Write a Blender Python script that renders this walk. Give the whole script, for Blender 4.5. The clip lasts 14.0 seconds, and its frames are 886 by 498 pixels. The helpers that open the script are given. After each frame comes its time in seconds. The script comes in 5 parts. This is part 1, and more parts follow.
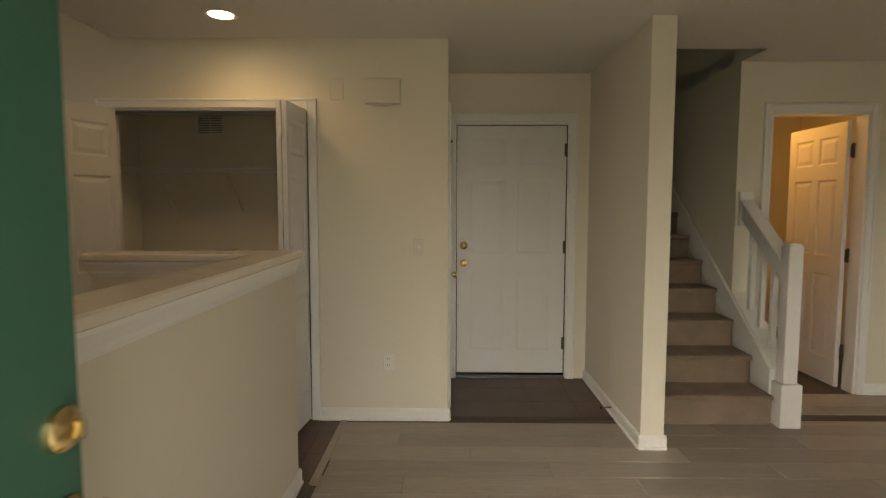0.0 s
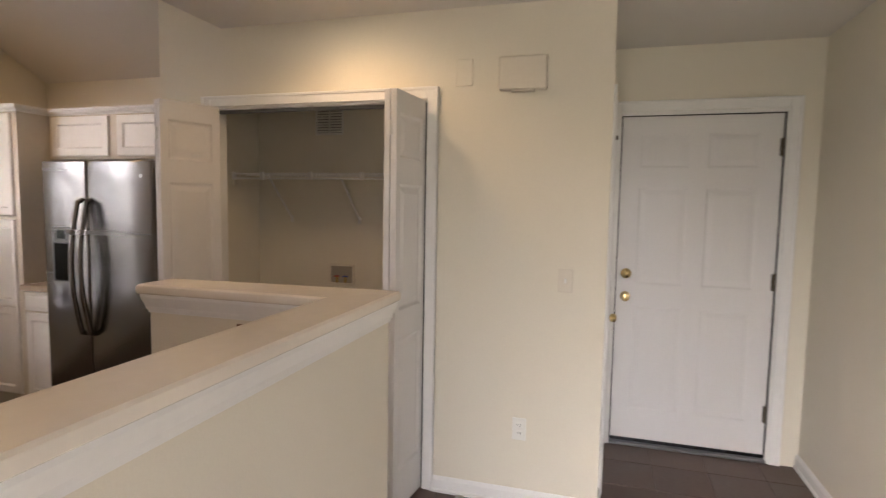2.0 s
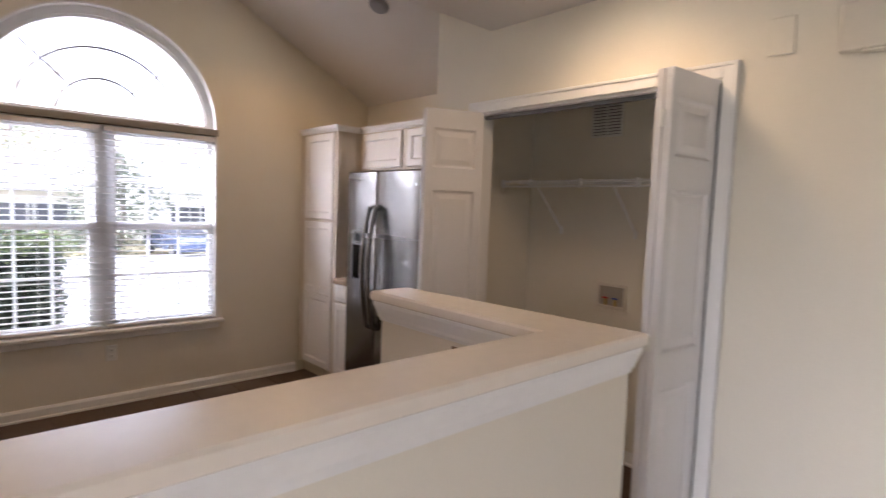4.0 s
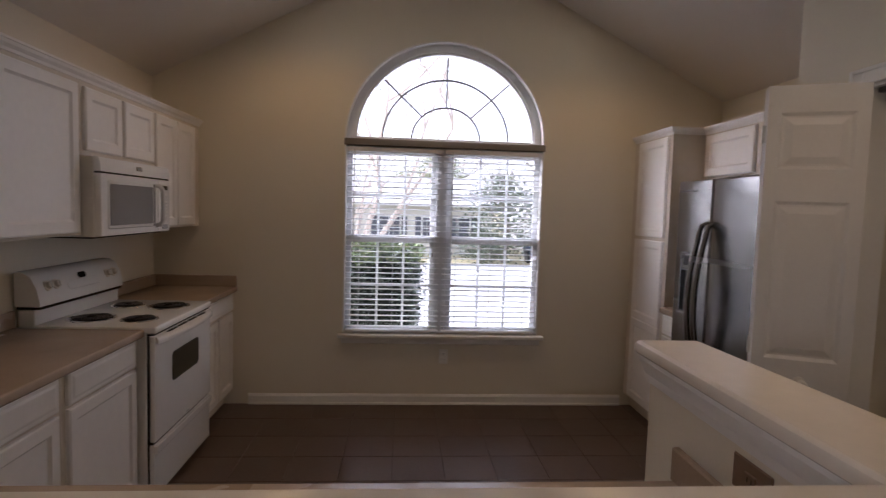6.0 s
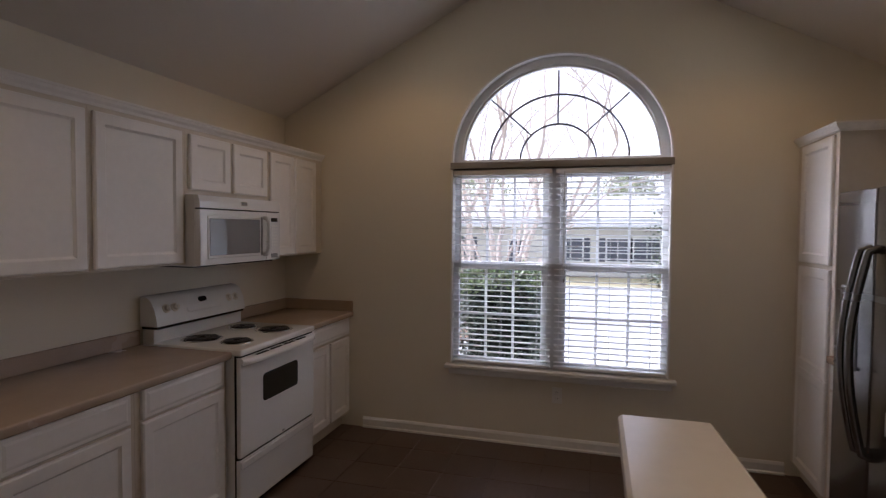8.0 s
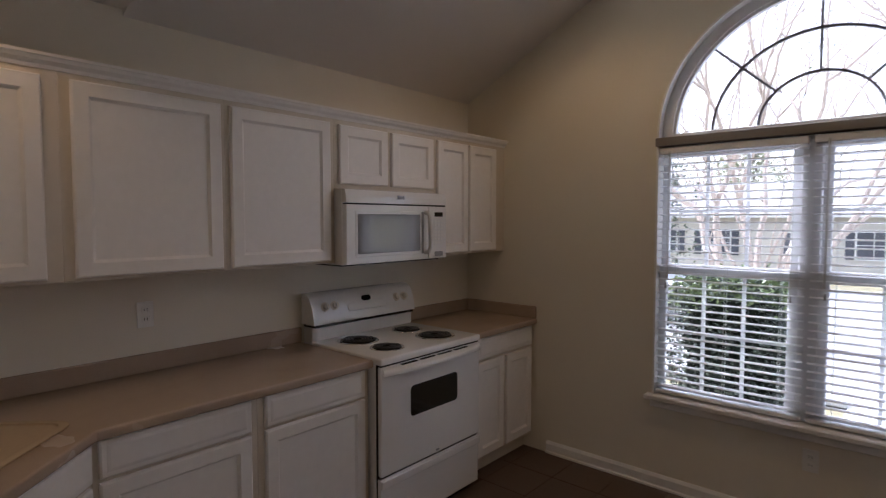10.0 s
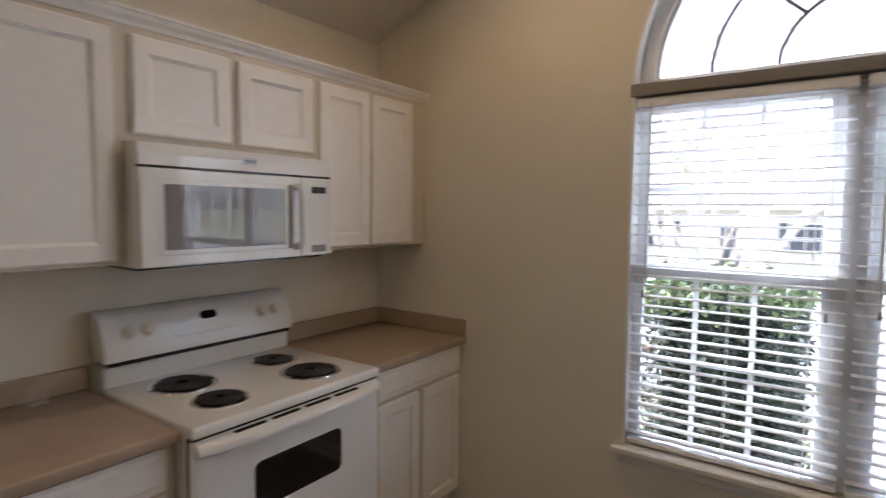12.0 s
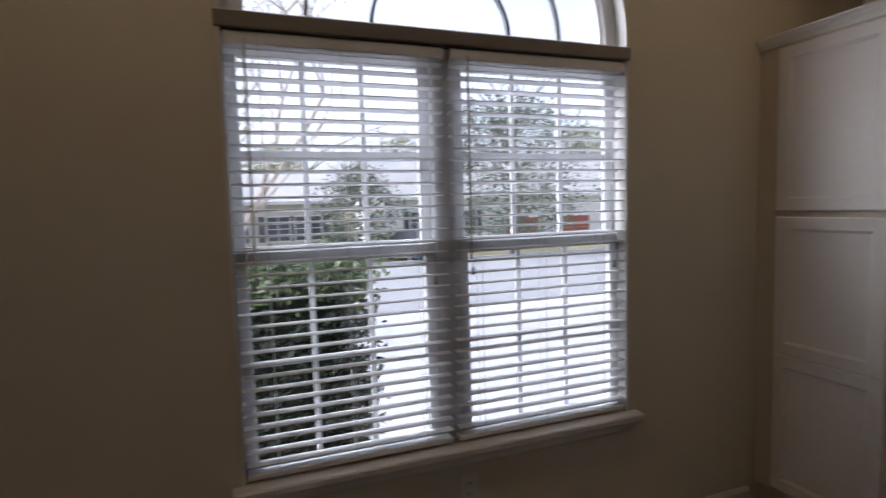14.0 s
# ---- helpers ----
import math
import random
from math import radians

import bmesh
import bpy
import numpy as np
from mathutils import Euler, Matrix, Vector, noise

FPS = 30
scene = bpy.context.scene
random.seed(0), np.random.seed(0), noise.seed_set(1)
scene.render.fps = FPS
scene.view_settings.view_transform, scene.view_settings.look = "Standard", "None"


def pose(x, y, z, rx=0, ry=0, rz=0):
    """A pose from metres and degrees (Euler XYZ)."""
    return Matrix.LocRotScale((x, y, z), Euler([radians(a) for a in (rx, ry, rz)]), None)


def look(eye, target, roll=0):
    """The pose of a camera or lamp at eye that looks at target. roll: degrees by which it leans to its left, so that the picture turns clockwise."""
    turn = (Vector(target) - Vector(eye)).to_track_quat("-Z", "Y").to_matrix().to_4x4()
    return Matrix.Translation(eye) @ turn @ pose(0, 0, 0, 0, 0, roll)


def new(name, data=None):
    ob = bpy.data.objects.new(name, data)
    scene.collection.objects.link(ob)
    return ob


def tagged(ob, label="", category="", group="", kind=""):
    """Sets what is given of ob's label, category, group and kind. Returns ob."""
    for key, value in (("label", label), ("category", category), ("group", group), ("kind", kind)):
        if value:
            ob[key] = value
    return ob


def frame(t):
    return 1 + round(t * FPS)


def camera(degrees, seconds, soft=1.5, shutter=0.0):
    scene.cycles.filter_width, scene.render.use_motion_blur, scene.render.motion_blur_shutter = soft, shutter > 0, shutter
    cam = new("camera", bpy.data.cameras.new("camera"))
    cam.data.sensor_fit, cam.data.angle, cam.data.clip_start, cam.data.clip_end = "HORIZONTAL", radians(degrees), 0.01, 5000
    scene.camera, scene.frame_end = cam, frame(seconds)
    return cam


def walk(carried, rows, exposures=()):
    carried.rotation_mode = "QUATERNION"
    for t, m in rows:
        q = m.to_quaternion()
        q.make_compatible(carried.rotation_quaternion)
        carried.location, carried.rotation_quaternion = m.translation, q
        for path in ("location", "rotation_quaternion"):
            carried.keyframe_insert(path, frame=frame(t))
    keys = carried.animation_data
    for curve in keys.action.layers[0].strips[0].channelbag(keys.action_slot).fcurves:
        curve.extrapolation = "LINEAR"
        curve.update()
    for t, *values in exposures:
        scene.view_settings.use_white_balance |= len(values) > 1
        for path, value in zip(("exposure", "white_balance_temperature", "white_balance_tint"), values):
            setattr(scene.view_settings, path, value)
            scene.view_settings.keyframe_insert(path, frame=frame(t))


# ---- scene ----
cam = camera(78.4, 14.0, soft=1.25, shutter=0.45)
PATH = [
    (0, (-0.389, 1.135, 1.415), (-0.413, 3.129, 1.262), 0.1),
    (0.5, (-0.35, 1.439, 1.439), (-0.437, 3.43, 1.271), 0.6),
    (1, (-0.352, 1.663, 1.501), (-0.565, 3.644, 1.324), 1.4),
    (1.5, (-0.405, 1.874, 1.502), (-0.758, 3.838, 1.374), 1.5),
    (2, (-0.43, 1.996, 1.515), (-0.988, 3.91, 1.352), 1.0),
    (2.5, (-0.385, 2.149, 1.515), (-1.185, 3.975, 1.356), 1.1),
    (3, (-0.346, 2.277, 1.519), (-1.412, 3.964, 1.376), 2.1),
    (3.5, (-0.359, 2.374, 1.528), (-1.629, 3.912, 1.373), 1.8),
    (4, (-0.44, 2.454, 1.514), (-1.913, 3.799, 1.363), 2.1),
    (4.2, (-0.5, 2.498, 1.515), (-2.072, 3.725, 1.365), 1.8),
    (6.5, (-0.692, 3.107, 1.561), (-2.686, 3.042, 1.415), 1.4),
    (7, (-0.753, 3.247, 1.583), (-2.735, 3.021, 1.452), 1.0),
    (7.2, (-0.793, 3.3, 1.566), (-2.768, 3.008, 1.455), 1.3),
    (8.25, (-1.0, 3.62, 1.572), (-2.93, 3.0, 1.505), -0.5),
    (9.3, (-1.305, 3.698, 1.572), (-3.069, 2.755, 1.555), -2.6),
    (9.5, (-1.401, 3.743, 1.583), (-3.067, 2.638, 1.538), -1.3),
    (10, (-1.661, 3.676, 1.586), (-3.16, 2.356, 1.48), -0.0),
    (10.5, (-1.918, 3.595, 1.556), (-3.337, 2.189, 1.461), -0.5),
    (11, (-2.227, 3.572, 1.593), (-3.432, 1.985, 1.419), 1.4),
    (11.5, (-2.431, 3.464, 1.594), (-3.744, 1.967, 1.405), 1.8),
    (12, (-2.591, 3.202, 1.543), (-4.209, 2.035, 1.402), 0.5),
    (12.5, (-2.755, 3.001, 1.495), (-4.575, 2.184, 1.355), -0.7),
    (13, (-2.851, 2.791, 1.501), (-4.815, 2.444, 1.344), -1.3),
    (13.5, (-2.934, 2.578, 1.477), (-4.911, 2.826, 1.302), -2.1),
    (14, (-3.051, 2.53, 1.452), (-4.914, 3.239, 1.291), -1.6),
]
EXPOSURES = [
    (0.0, 1.2, 7500, 8), (0.5, 1.58, 7250, 9), (1.0, 1.9, 7000, 12), (1.5, 2.05, 6650, 15), (2.5, 2.25, 6100, 20), (3.0, 2.3, 6000, 21), (3.5, 2.36, 5850, 21), (4.2, 2.2, 5800, 21), (6.5, 1.22, 5680, 21), (7.2, 1.15, 5630, 21),
    (9.5, 1.28, 5480, 18), (10.0, 1.28, 5520, 18), (11.0, 1.68, 5560, 15), (12.0, 2.12, 5540, 13), (12.5, 2.06, 5590, 11), (13.0, 1.6, 5630, 12), (13.5, 1.02, 5640, 13), (14.0, 0.53, 5670, 15),
]
walk(cam, [(t, look(eye, target, roll)) for t, eye, target, roll in PATH], EXPOSURES)

# ---- world, sun, large lights ----
SUN_EL, SUN_ROT = radians(38), radians(200)
world = bpy.data.worlds.new("sky")
scene.world = world
world.use_nodes = True
wn, wl = world.node_tree.nodes, world.node_tree.links
sky = wn.new("ShaderNodeTexSky")
sky.sky_type, sky.sun_disc, sky.sun_elevation, sky.sun_rotation = "NISHITA", False, SUN_EL, SUN_ROT
sky.dust_density, sky.air_density = 4.0, 1.0
pale = wn.new("ShaderNodeHueSaturation")
pale.inputs["Saturation"].default_value = 0.30
pale.inputs["Value"].default_value = 1.8
wl.new(sky.outputs[0], pale.inputs["Color"])
wl.new(pale.outputs[0], wn["Background"].inputs["Color"])
wn["Background"].inputs["Strength"].default_value = 0.15


def lamp(name, kind, m, energy, colour, **more):
    data = bpy.data.lights.new(name, kind)
    data.energy, data.color = energy, colour
    for key, value in more.items():
        if key == "size":
            data.size = value
        elif key == "size_y":
            data.shape, data.size_y = "RECTANGLE", value
        elif key == "angle":
            data.angle = value
        elif key == "radius":
            data.shadow_soft_size = value
        elif key == "cone":
            data.spot_size, data.spot_blend = radians(value), 0.6
    ob = new(name, data)
    ob.matrix_world = m
    return ob


# overcast: a weak and very wide sun, from high in front of the gable window
lamp("sun", "SUN", look((-10, -4, 12), (0, 0, 0)), 0.9, (1.0, 0.97, 0.92), angle=radians(12))
# daylight that enters by the open back door
lamp("door_daylight", "AREA", look((-0.45, 0.86, 1.1), (-0.45, 4.0, 2.9)), 2.1, (0.90, 0.96, 1.0), size=0.88, size_y=2.0)
# added daylight for an unseen living room window, assumed in the same wall
lamp("added_window_daylight", "AREA", look((2.45, 0.86, 1.43), (2.45, 4.0, 2.2)), 0.8, (0.93, 0.97, 1.0), size=0.86, size_y=1.2)
# lit lamps of the place: the ceiling downlights and the lamp of the side room
WARM = (1.0, 0.62, 0.30)
lamp("downlight_hall", "SPOT", look((-1.66, 4.22, 2.465), (-1.66, 4.22, 0)), 3.5, WARM, radius=0.08, cone=160)
lamp("downlight_vault", "SPOT", look((-4.08, 2.22, 3.00), (-4.08, 2.25, 0)), 4.0, (1.0, 0.56, 0.19), radius=0.07, cone=150)
lamp("downlight_vault", "SPOT", look((-4.08, 4.34, 2.88), (-4.08, 4.31, 0)), 2.4, (1.0, 0.56, 0.19), radius=0.07, cone=150)
lamp("downlight_sink", "SPOT", look((-1.85, 1.75, 2.47), (-1.85, 1.75, 0)), 3.2, WARM, radius=0.07, cone=140)
lamp("side_room_bulb", "POINT", pose(2.25, 6.0, 2.36), 5, (1.0, 0.50, 0.13), radius=0.1)

# ---- materials ----


def material(name, colour, rough=0.5, metal=0.0, tint=0.06, grain=60.0, broad=1.3, bump=0.05, coat=0.0, spec=0.5, stretch=None, island=0.0, piece=0.0):
    """A node material: a base colour that varies at a broad and a fine scale, uneven gloss and fine relief."""
    m = bpy.data.materials.new(name)
    m.use_nodes = True
    n, l = m.node_tree.nodes, m.node_tree.links
    b = n["Principled BSDF"]
    coords = n.new("ShaderNodeTexCoord")
    mapping = n.new("ShaderNodeMapping")
    l.new(coords.outputs["Object"], mapping.inputs["Vector"])
    if stretch:
        mapping.inputs["Scale"].default_value = stretch
    info = n.new("ShaderNodeObjectInfo")
    if piece:
        shift = n.new("ShaderNodeVectorMath")
        shift.operation = "SCALE"
        shift.inputs[0].default_value = (37.0, 17.0, 5.0)
        l.new(info.outputs["Random"], shift.inputs["Scale"])
        l.new(shift.outputs[0], mapping.inputs["Location"])
    big, fine = n.new("ShaderNodeTexNoise"), n.new("ShaderNodeTexNoise")
    big.inputs["Scale"].default_value, big.inputs["Detail"].default_value = broad, 3
    fine.inputs["Scale"].default_value, fine.inputs["Detail"].default_value = grain, 4
    for t in (big, fine):
        l.new(mapping.outputs[0], t.inputs["Vector"])
    add = n.new("ShaderNodeMath")
    add.operation = "ADD"
    l.new(big.outputs["Fac"], add.inputs[0])
    l.new(fine.outputs["Fac"], add.inputs[1])
    last = add.outputs[0]
    if island or piece:
        more = n.new("ShaderNodeMath")
        more.operation = "MULTIPLY_ADD"
        if piece:
            l.new(info.outputs["Random"], more.inputs[0])
        else:
            geo = n.new("ShaderNodeNewGeometry")
            l.new(geo.outputs["Random Per Island"], more.inputs[0])
        more.inputs[1].default_value = piece or island
        l.new(last, more.inputs[2])
        last = more.outputs[0]
    span = n.new("ShaderNodeMapRange")
    span.inputs["From Min"].default_value, span.inputs["From Max"].default_value = 0.55, 1.45 + (piece or island)
    l.new(last, span.inputs["Value"])
    mix = n.new("ShaderNodeMix")
    mix.data_type = "RGBA"
    mix.inputs["A"].default_value = (*[c * (1 - tint) for c in colour], 1)
    mix.inputs["B"].default_value = (*[min(1, c * (1 + tint)) for c in colour], 1)
    l.new(span.outputs[0], mix.inputs["Factor"])
    l.new(mix.outputs["Result"], b.inputs["Base Color"])
    gloss = n.new("ShaderNodeMapRange")
    gloss.inputs["From Min"].default_value, gloss.inputs["From Max"].default_value = 0.3, 0.7
    gloss.inputs["To Min"].default_value, gloss.inputs["To Max"].default_value = rough * 0.88, min(1, rough * 1.12)
    l.new(big.outputs["Fac"], gloss.inputs["Value"])
    l.new(gloss.outputs[0], b.inputs["Roughness"])
    b.inputs["Metallic"].default_value = metal
    b.inputs["Coat Weight"].default_value = coat
    b.inputs["Specular IOR Level"].default_value = spec
    if bump:
        relief = n.new("ShaderNodeBump")
        relief.inputs["Strength"].default_value, relief.inputs["Distance"].default_value = bump, 0.004
        l.new(fine.outputs["Fac"], relief.inputs["Height"])
        l.new(relief.outputs[0], b.inputs["Normal"])
    return m


def glowing(name, colour, strength):
    m = bpy.data.materials.new(name)
    m.use_nodes = True
    b = m.node_tree.nodes["Principled BSDF"]
    b.inputs["Base Color"].default_value = (0.8, 0.8, 0.8, 1)
    b.inputs["Emission Color"].default_value = (*colour, 1)
    b.inputs["Emission Strength"].default_value = strength
    return m


def clear_glass(name):
    m = bpy.data.materials.new(name)
    m.use_nodes = True
    b = m.node_tree.nodes["Principled BSDF"]
    b.inputs["Base Color"].default_value = (1, 1, 1, 1)
    b.inputs["Roughness"].default_value = 0.0
    b.inputs["IOR"].default_value = 1.08
    b.inputs["Transmission Weight"].default_value = 1.0
    return m


PAINT = material("wall_paint_cream", (0.74, 0.692, 0.58), 0.75, tint=0.03, grain=140, broad=0.8, bump=0.12)
CEIL = material("ceiling_paint", (0.67, 0.635, 0.58), 0.9, tint=0.03, grain=110, broad=0.7, bump=0.2)
TRIM = material("white_trim_gloss", (0.80, 0.79, 0.76), 0.35, tint=0.03, grain=45, broad=2.0, bump=0.03)
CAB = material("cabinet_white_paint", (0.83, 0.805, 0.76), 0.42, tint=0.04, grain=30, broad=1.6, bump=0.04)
# frame cream darker than the doors: ageing plus painted shade between the fronts
CABIN = material("cabinet_frame_aged_shaded", (0.64, 0.575, 0.475), 0.5, tint=0.04, grain=30, broad=1.6, bump=0.04)
DOORM = material("door_white_paint", (0.73, 0.715, 0.70), 0.4, tint=0.03, grain=70, broad=1.2, bump=0.05)
COUNTER = material("laminate_taupe", (0.41, 0.315, 0.235), 0.25, tint=0.16, grain=260, broad=3.0, bump=0.02)
CAP = material("cap_gloss_paint", (0.79, 0.72, 0.62), 0.22, tint=0.04, grain=26, broad=2.2, bump=0.06)
TILE = material("vinyl_tile_brown", (0.105, 0.066, 0.048), 0.45, tint=0.25, grain=55, broad=5.0, bump=0.08, piece=0.35)
GROUT = material("tile_joint", (0.075, 0.048, 0.037), 0.8, tint=0.15)
PLANK = material("plank_greige", (0.33, 0.285, 0.24), 0.42, tint=0.30, grain=14, broad=2.6, bump=0.06, stretch=(0.6, 5.0, 5.0), piece=0.6)
PLANKGAP = material("plank_joint", (0.10, 0.08, 0.065), 0.8, tint=0.15)
CARPET = material("stair_carpet_tan", (0.235, 0.175, 0.125), 0.95, tint=0.34, grain=220, broad=6.0, bump=0.6)
BRASS = material("polished_brass", (0.66, 0.51, 0.25), 0.24, 1.0, tint=0.06, grain=30, bump=0.0)
STEEL = material("brushed_steel", (0.215, 0.205, 0.195), 0.25, 1.0, tint=0.03, grain=30, broad=1.2, bump=0.008, stretch=(0.5, 0.5, 12.0))
STEELD = material("steel_grey_side", (0.22, 0.22, 0.225), 0.45, 0.6, tint=0.06)
CHROME = material("chrome", (0.78, 0.78, 0.78), 0.12, 1.0, tint=0.03, bump=0.0)
DARKMETAL = material("dark_bronze", (0.10, 0.08, 0.06), 0.45, 0.8, tint=0.1)
BLACK = material("black_enamel", (0.012, 0.012, 0.013), 0.22, tint=0.2, bump=0.02)
RECESS = material("matt_black_plastic", (0.008, 0.008, 0.008), 0.85, tint=0.1, bump=0.0, spec=0.1)
COIL = material("burner_coil", (0.02, 0.019, 0.019), 0.34, 0.3, tint=0.2)
APPL = material("appliance_white_enamel", (0.80, 0.795, 0.77), 0.13, tint=0.02, grain=40, bump=0.01, coat=0.3)
OVENGLASS = material("oven_dark_glass", (0.014, 0.014, 0.014), 0.06, tint=0.1, bump=0.0)
MICROGLASS = material("microwave_grey_screen", (0.27, 0.27, 0.275), 0.03, 0.12, tint=0.06, grain=400, bump=0.0, coat=0.15)
GREYPLASTIC = material("grey_plastic", (0.24, 0.24, 0.24), 0.4)
PLASTIC = material("white_plastic", (0.78, 0.77, 0.72), 0.35, tint=0.02)
CREAMPLASTIC = material("cream_plastic", (0.70, 0.645, 0.54), 0.45, tint=0.03)
# dull beige that holds the shade of the washer box's recess
BOXSHADE = material("dull_beige_plastic", (0.36, 0.32, 0.265), 0.6)
BROWNPLASTIC = material("brown_plastic", (0.20, 0.125, 0.075), 0.4)
SINKM = material("sink_biscuit", (0.50, 0.38, 0.24), 0.25, tint=0.05, bump=0.01)
VINYL = material("window_vinyl_white", (0.80, 0.81, 0.82), 0.4, tint=0.02)
# dark grey paints the arch bars as backlit silhouettes against the sky
MUNTIN = material("arch_muntin_grey", (0.16, 0.16, 0.17), 0.5)
SLAT = material("blind_slat_white", (0.80, 0.81, 0.83), 0.4, tint=0.02, bump=0.02)
CORD = material("blind_cord", (0.62, 0.62, 0.60), 0.8)
# ledge beige darkened to carry the shade on the board's room side
LEDGE = material("ledge_shaded_beige", (0.25, 0.225, 0.20), 0.5)
GREEN = material("door_green_paint", (0.034, 0.120, 0.082), 0.4, tint=0.06, grain=60, bump=0.05)
WIRE = material("shelf_white_wire", (0.76, 0.75, 0.72), 0.4, tint=0.02)
RED = material("valve_red", (0.35, 0.02, 0.02), 0.4)
BLUE = material("valve_blue", (0.02, 0.06, 0.3), 0.4)
LENS = glowing("lit_lamp_lens", (1.0, 0.80, 0.52), 14.0)
GLASS = clear_glass("window_glass")

# ---- mesh helpers ----


def world_of(ob):
    if ob.parent is None:
        return ob.matrix_basis.copy()
    return world_of(ob.parent) @ ob.matrix_parent_inverse @ ob.matrix_basis


def mesh_from(name, bm, mat, smooth=False):
    me = bpy.data.meshes.new(name)
    bmesh.ops.recalc_face_normals(bm, faces=bm.faces)
    bm.to_mesh(me)
    bm.free()
    me.materials.append(mat)
    if smooth:
        me.polygons.foreach_set("use_smooth", [True] * len(me.polygons))
        me.set_sharp_from_angle(angle=radians(35))
    return me


def part(name, bm, mat, parent=None, label="", smooth=False):
    """One mesh object; its mesh is given in the world's metres."""
    ob = new(name, mesh_from(name, bm, mat, smooth))
    if parent is not None:
        ob.parent = parent
        ob.matrix_parent_inverse = world_of(parent).inverted()
    if label:
        tagged(ob, label)
    return ob


def thing(name, at, label, category, group="", kind=""):
    ob = new(name)
    ob.empty_display_size = 0.05
    ob.matrix_basis = Matrix.Translation(at)
    return tagged(ob, label, category, group, kind)


def box(x0, x1, y0, y1, z0, z1, bevel=0.0, bm=None, m=None, seg=1):
    bm = bm or bmesh.new()
    mid = Vector(((x0 + x1) / 2, (y0 + y1) / 2, (z0 + z1) / 2))
    mat = Matrix.Translation(mid) @ Matrix.Diagonal((abs(x1 - x0), abs(y1 - y0), abs(z1 - z0), 1))
    vs = bmesh.ops.create_cube(bm, size=1, matrix=mat)["verts"]
    if bevel:
        es = list({e for v in vs for e in v.link_edges})
        out = bmesh.ops.bevel(bm, geom=es, offset=bevel, segments=seg, affect="EDGES", profile=0.5, clamp_overlap=True)
        vs = list({v for v in vs if v.is_valid} | set(out["verts"]))
    if m is not None:
        bmesh.ops.transform(bm, matrix=m, verts=vs)
    return bm


def rod(a, b, r, bm=None, seg=12, r2=None):
    bm = bm or bmesh.new()
    a, b = Vector(a), Vector(b)
    turn = (b - a).to_track_quat("Z", "Y").to_matrix().to_4x4()
    m = Matrix.Translation((a + b) / 2) @ turn
    bmesh.ops.create_cone(bm, cap_ends=True, segments=seg, radius1=r, radius2=r if r2 is None else r2, depth=(b - a).length, matrix=m)
    return bm


def turned(profile, m, bm=None, seg=24, ring=False):
    """A body of revolution about z: profile of (radius, height), placed by m."""
    bm = bm or bmesh.new()
    rings = []
    for r, h in profile:
        rings.append([bm.verts.new(m @ Vector((max(r, 1e-4) * math.cos(2 * math.pi * i / seg), max(r, 1e-4) * math.sin(2 * math.pi * i / seg), h))) for i in range(seg)])
    for a, b in zip(rings, rings[1:] + (rings[:1] if ring else [])):
        for i in range(seg):
            bm.faces.new((a[i], a[(i + 1) % seg], b[(i + 1) % seg], b[i]))
    if not ring:
        bm.faces.new(rings[0][::-1])
        bm.faces.new(rings[-1])
    return bm


def tube(points, r, bm=None, seg=10, flat=1.0):
    """A tube along points; flat squeezes it across its side."""
    bm = bm or bmesh.new()
    pts = [Vector(p) for p in points]
    rings, side = [], None
    for i, p in enumerate(pts):
        d = (pts[min(i + 1, len(pts) - 1)] - pts[max(i - 1, 0)]).normalized()
        if side is None:
            side = d.orthogonal() if abs(d.z) > 0.999 else d.cross(Vector((0, 0, 1)))
        side = (side - d * side.dot(d)).normalized()
        up = side.cross(d)
        rings.append([bm.verts.new(p + side * (r * math.cos(2 * math.pi * k / seg)) + up * (r * flat * math.sin(2 * math.pi * k / seg))) for k in range(seg)])
    for a, b in zip(rings, rings[1:]):
        for k in range(seg):
            bm.faces.new((a[k], a[(k + 1) % seg], b[(k + 1) % seg], b[k]))
    bm.faces.new(rings[0][::-1])
    bm.faces.new(rings[-1])
    return bm


def loft(rings, bm=None, close=True):
    """Joins closed rings of points of equal count; caps both ends."""
    bm = bm or bmesh.new()
    vs = [[bm.verts.new(p) for p in ring] for ring in rings]
    n = len(vs[0])
    for a, b in zip(vs, vs[1:]):
        for i in range(n):
            bm.faces.new((a[i], a[(i + 1) % n], b[(i + 1) % n], b[i]))
    if close:
        bm.faces.new(vs[0][::-1])
        bm.faces.new(vs[-1])
    return bm


def prism(points, z0, z1, bevel=0.0):
    bm = loft([[(x, y, z0) for x, y in points], [(x, y, z1) for x, y in points]])
    if bevel:
        bmesh.ops.bevel(bm, geom=list(bm.edges), offset=bevel, segments=2, affect="EDGES", profile=0.5)
    return bm


def frame_of(origin, along, out):
    """A frame for fronts: local x along the front, local y out of it, local z up."""
    a, o = Vector(along).normalized(), Vector(out).normalized()
    return Matrix(((a.x, o.x, 0, origin[0]), (a.y, o.y, 0, origin[1]), (a.z, o.z, 1, origin[2]), (0, 0, 0, 1)))


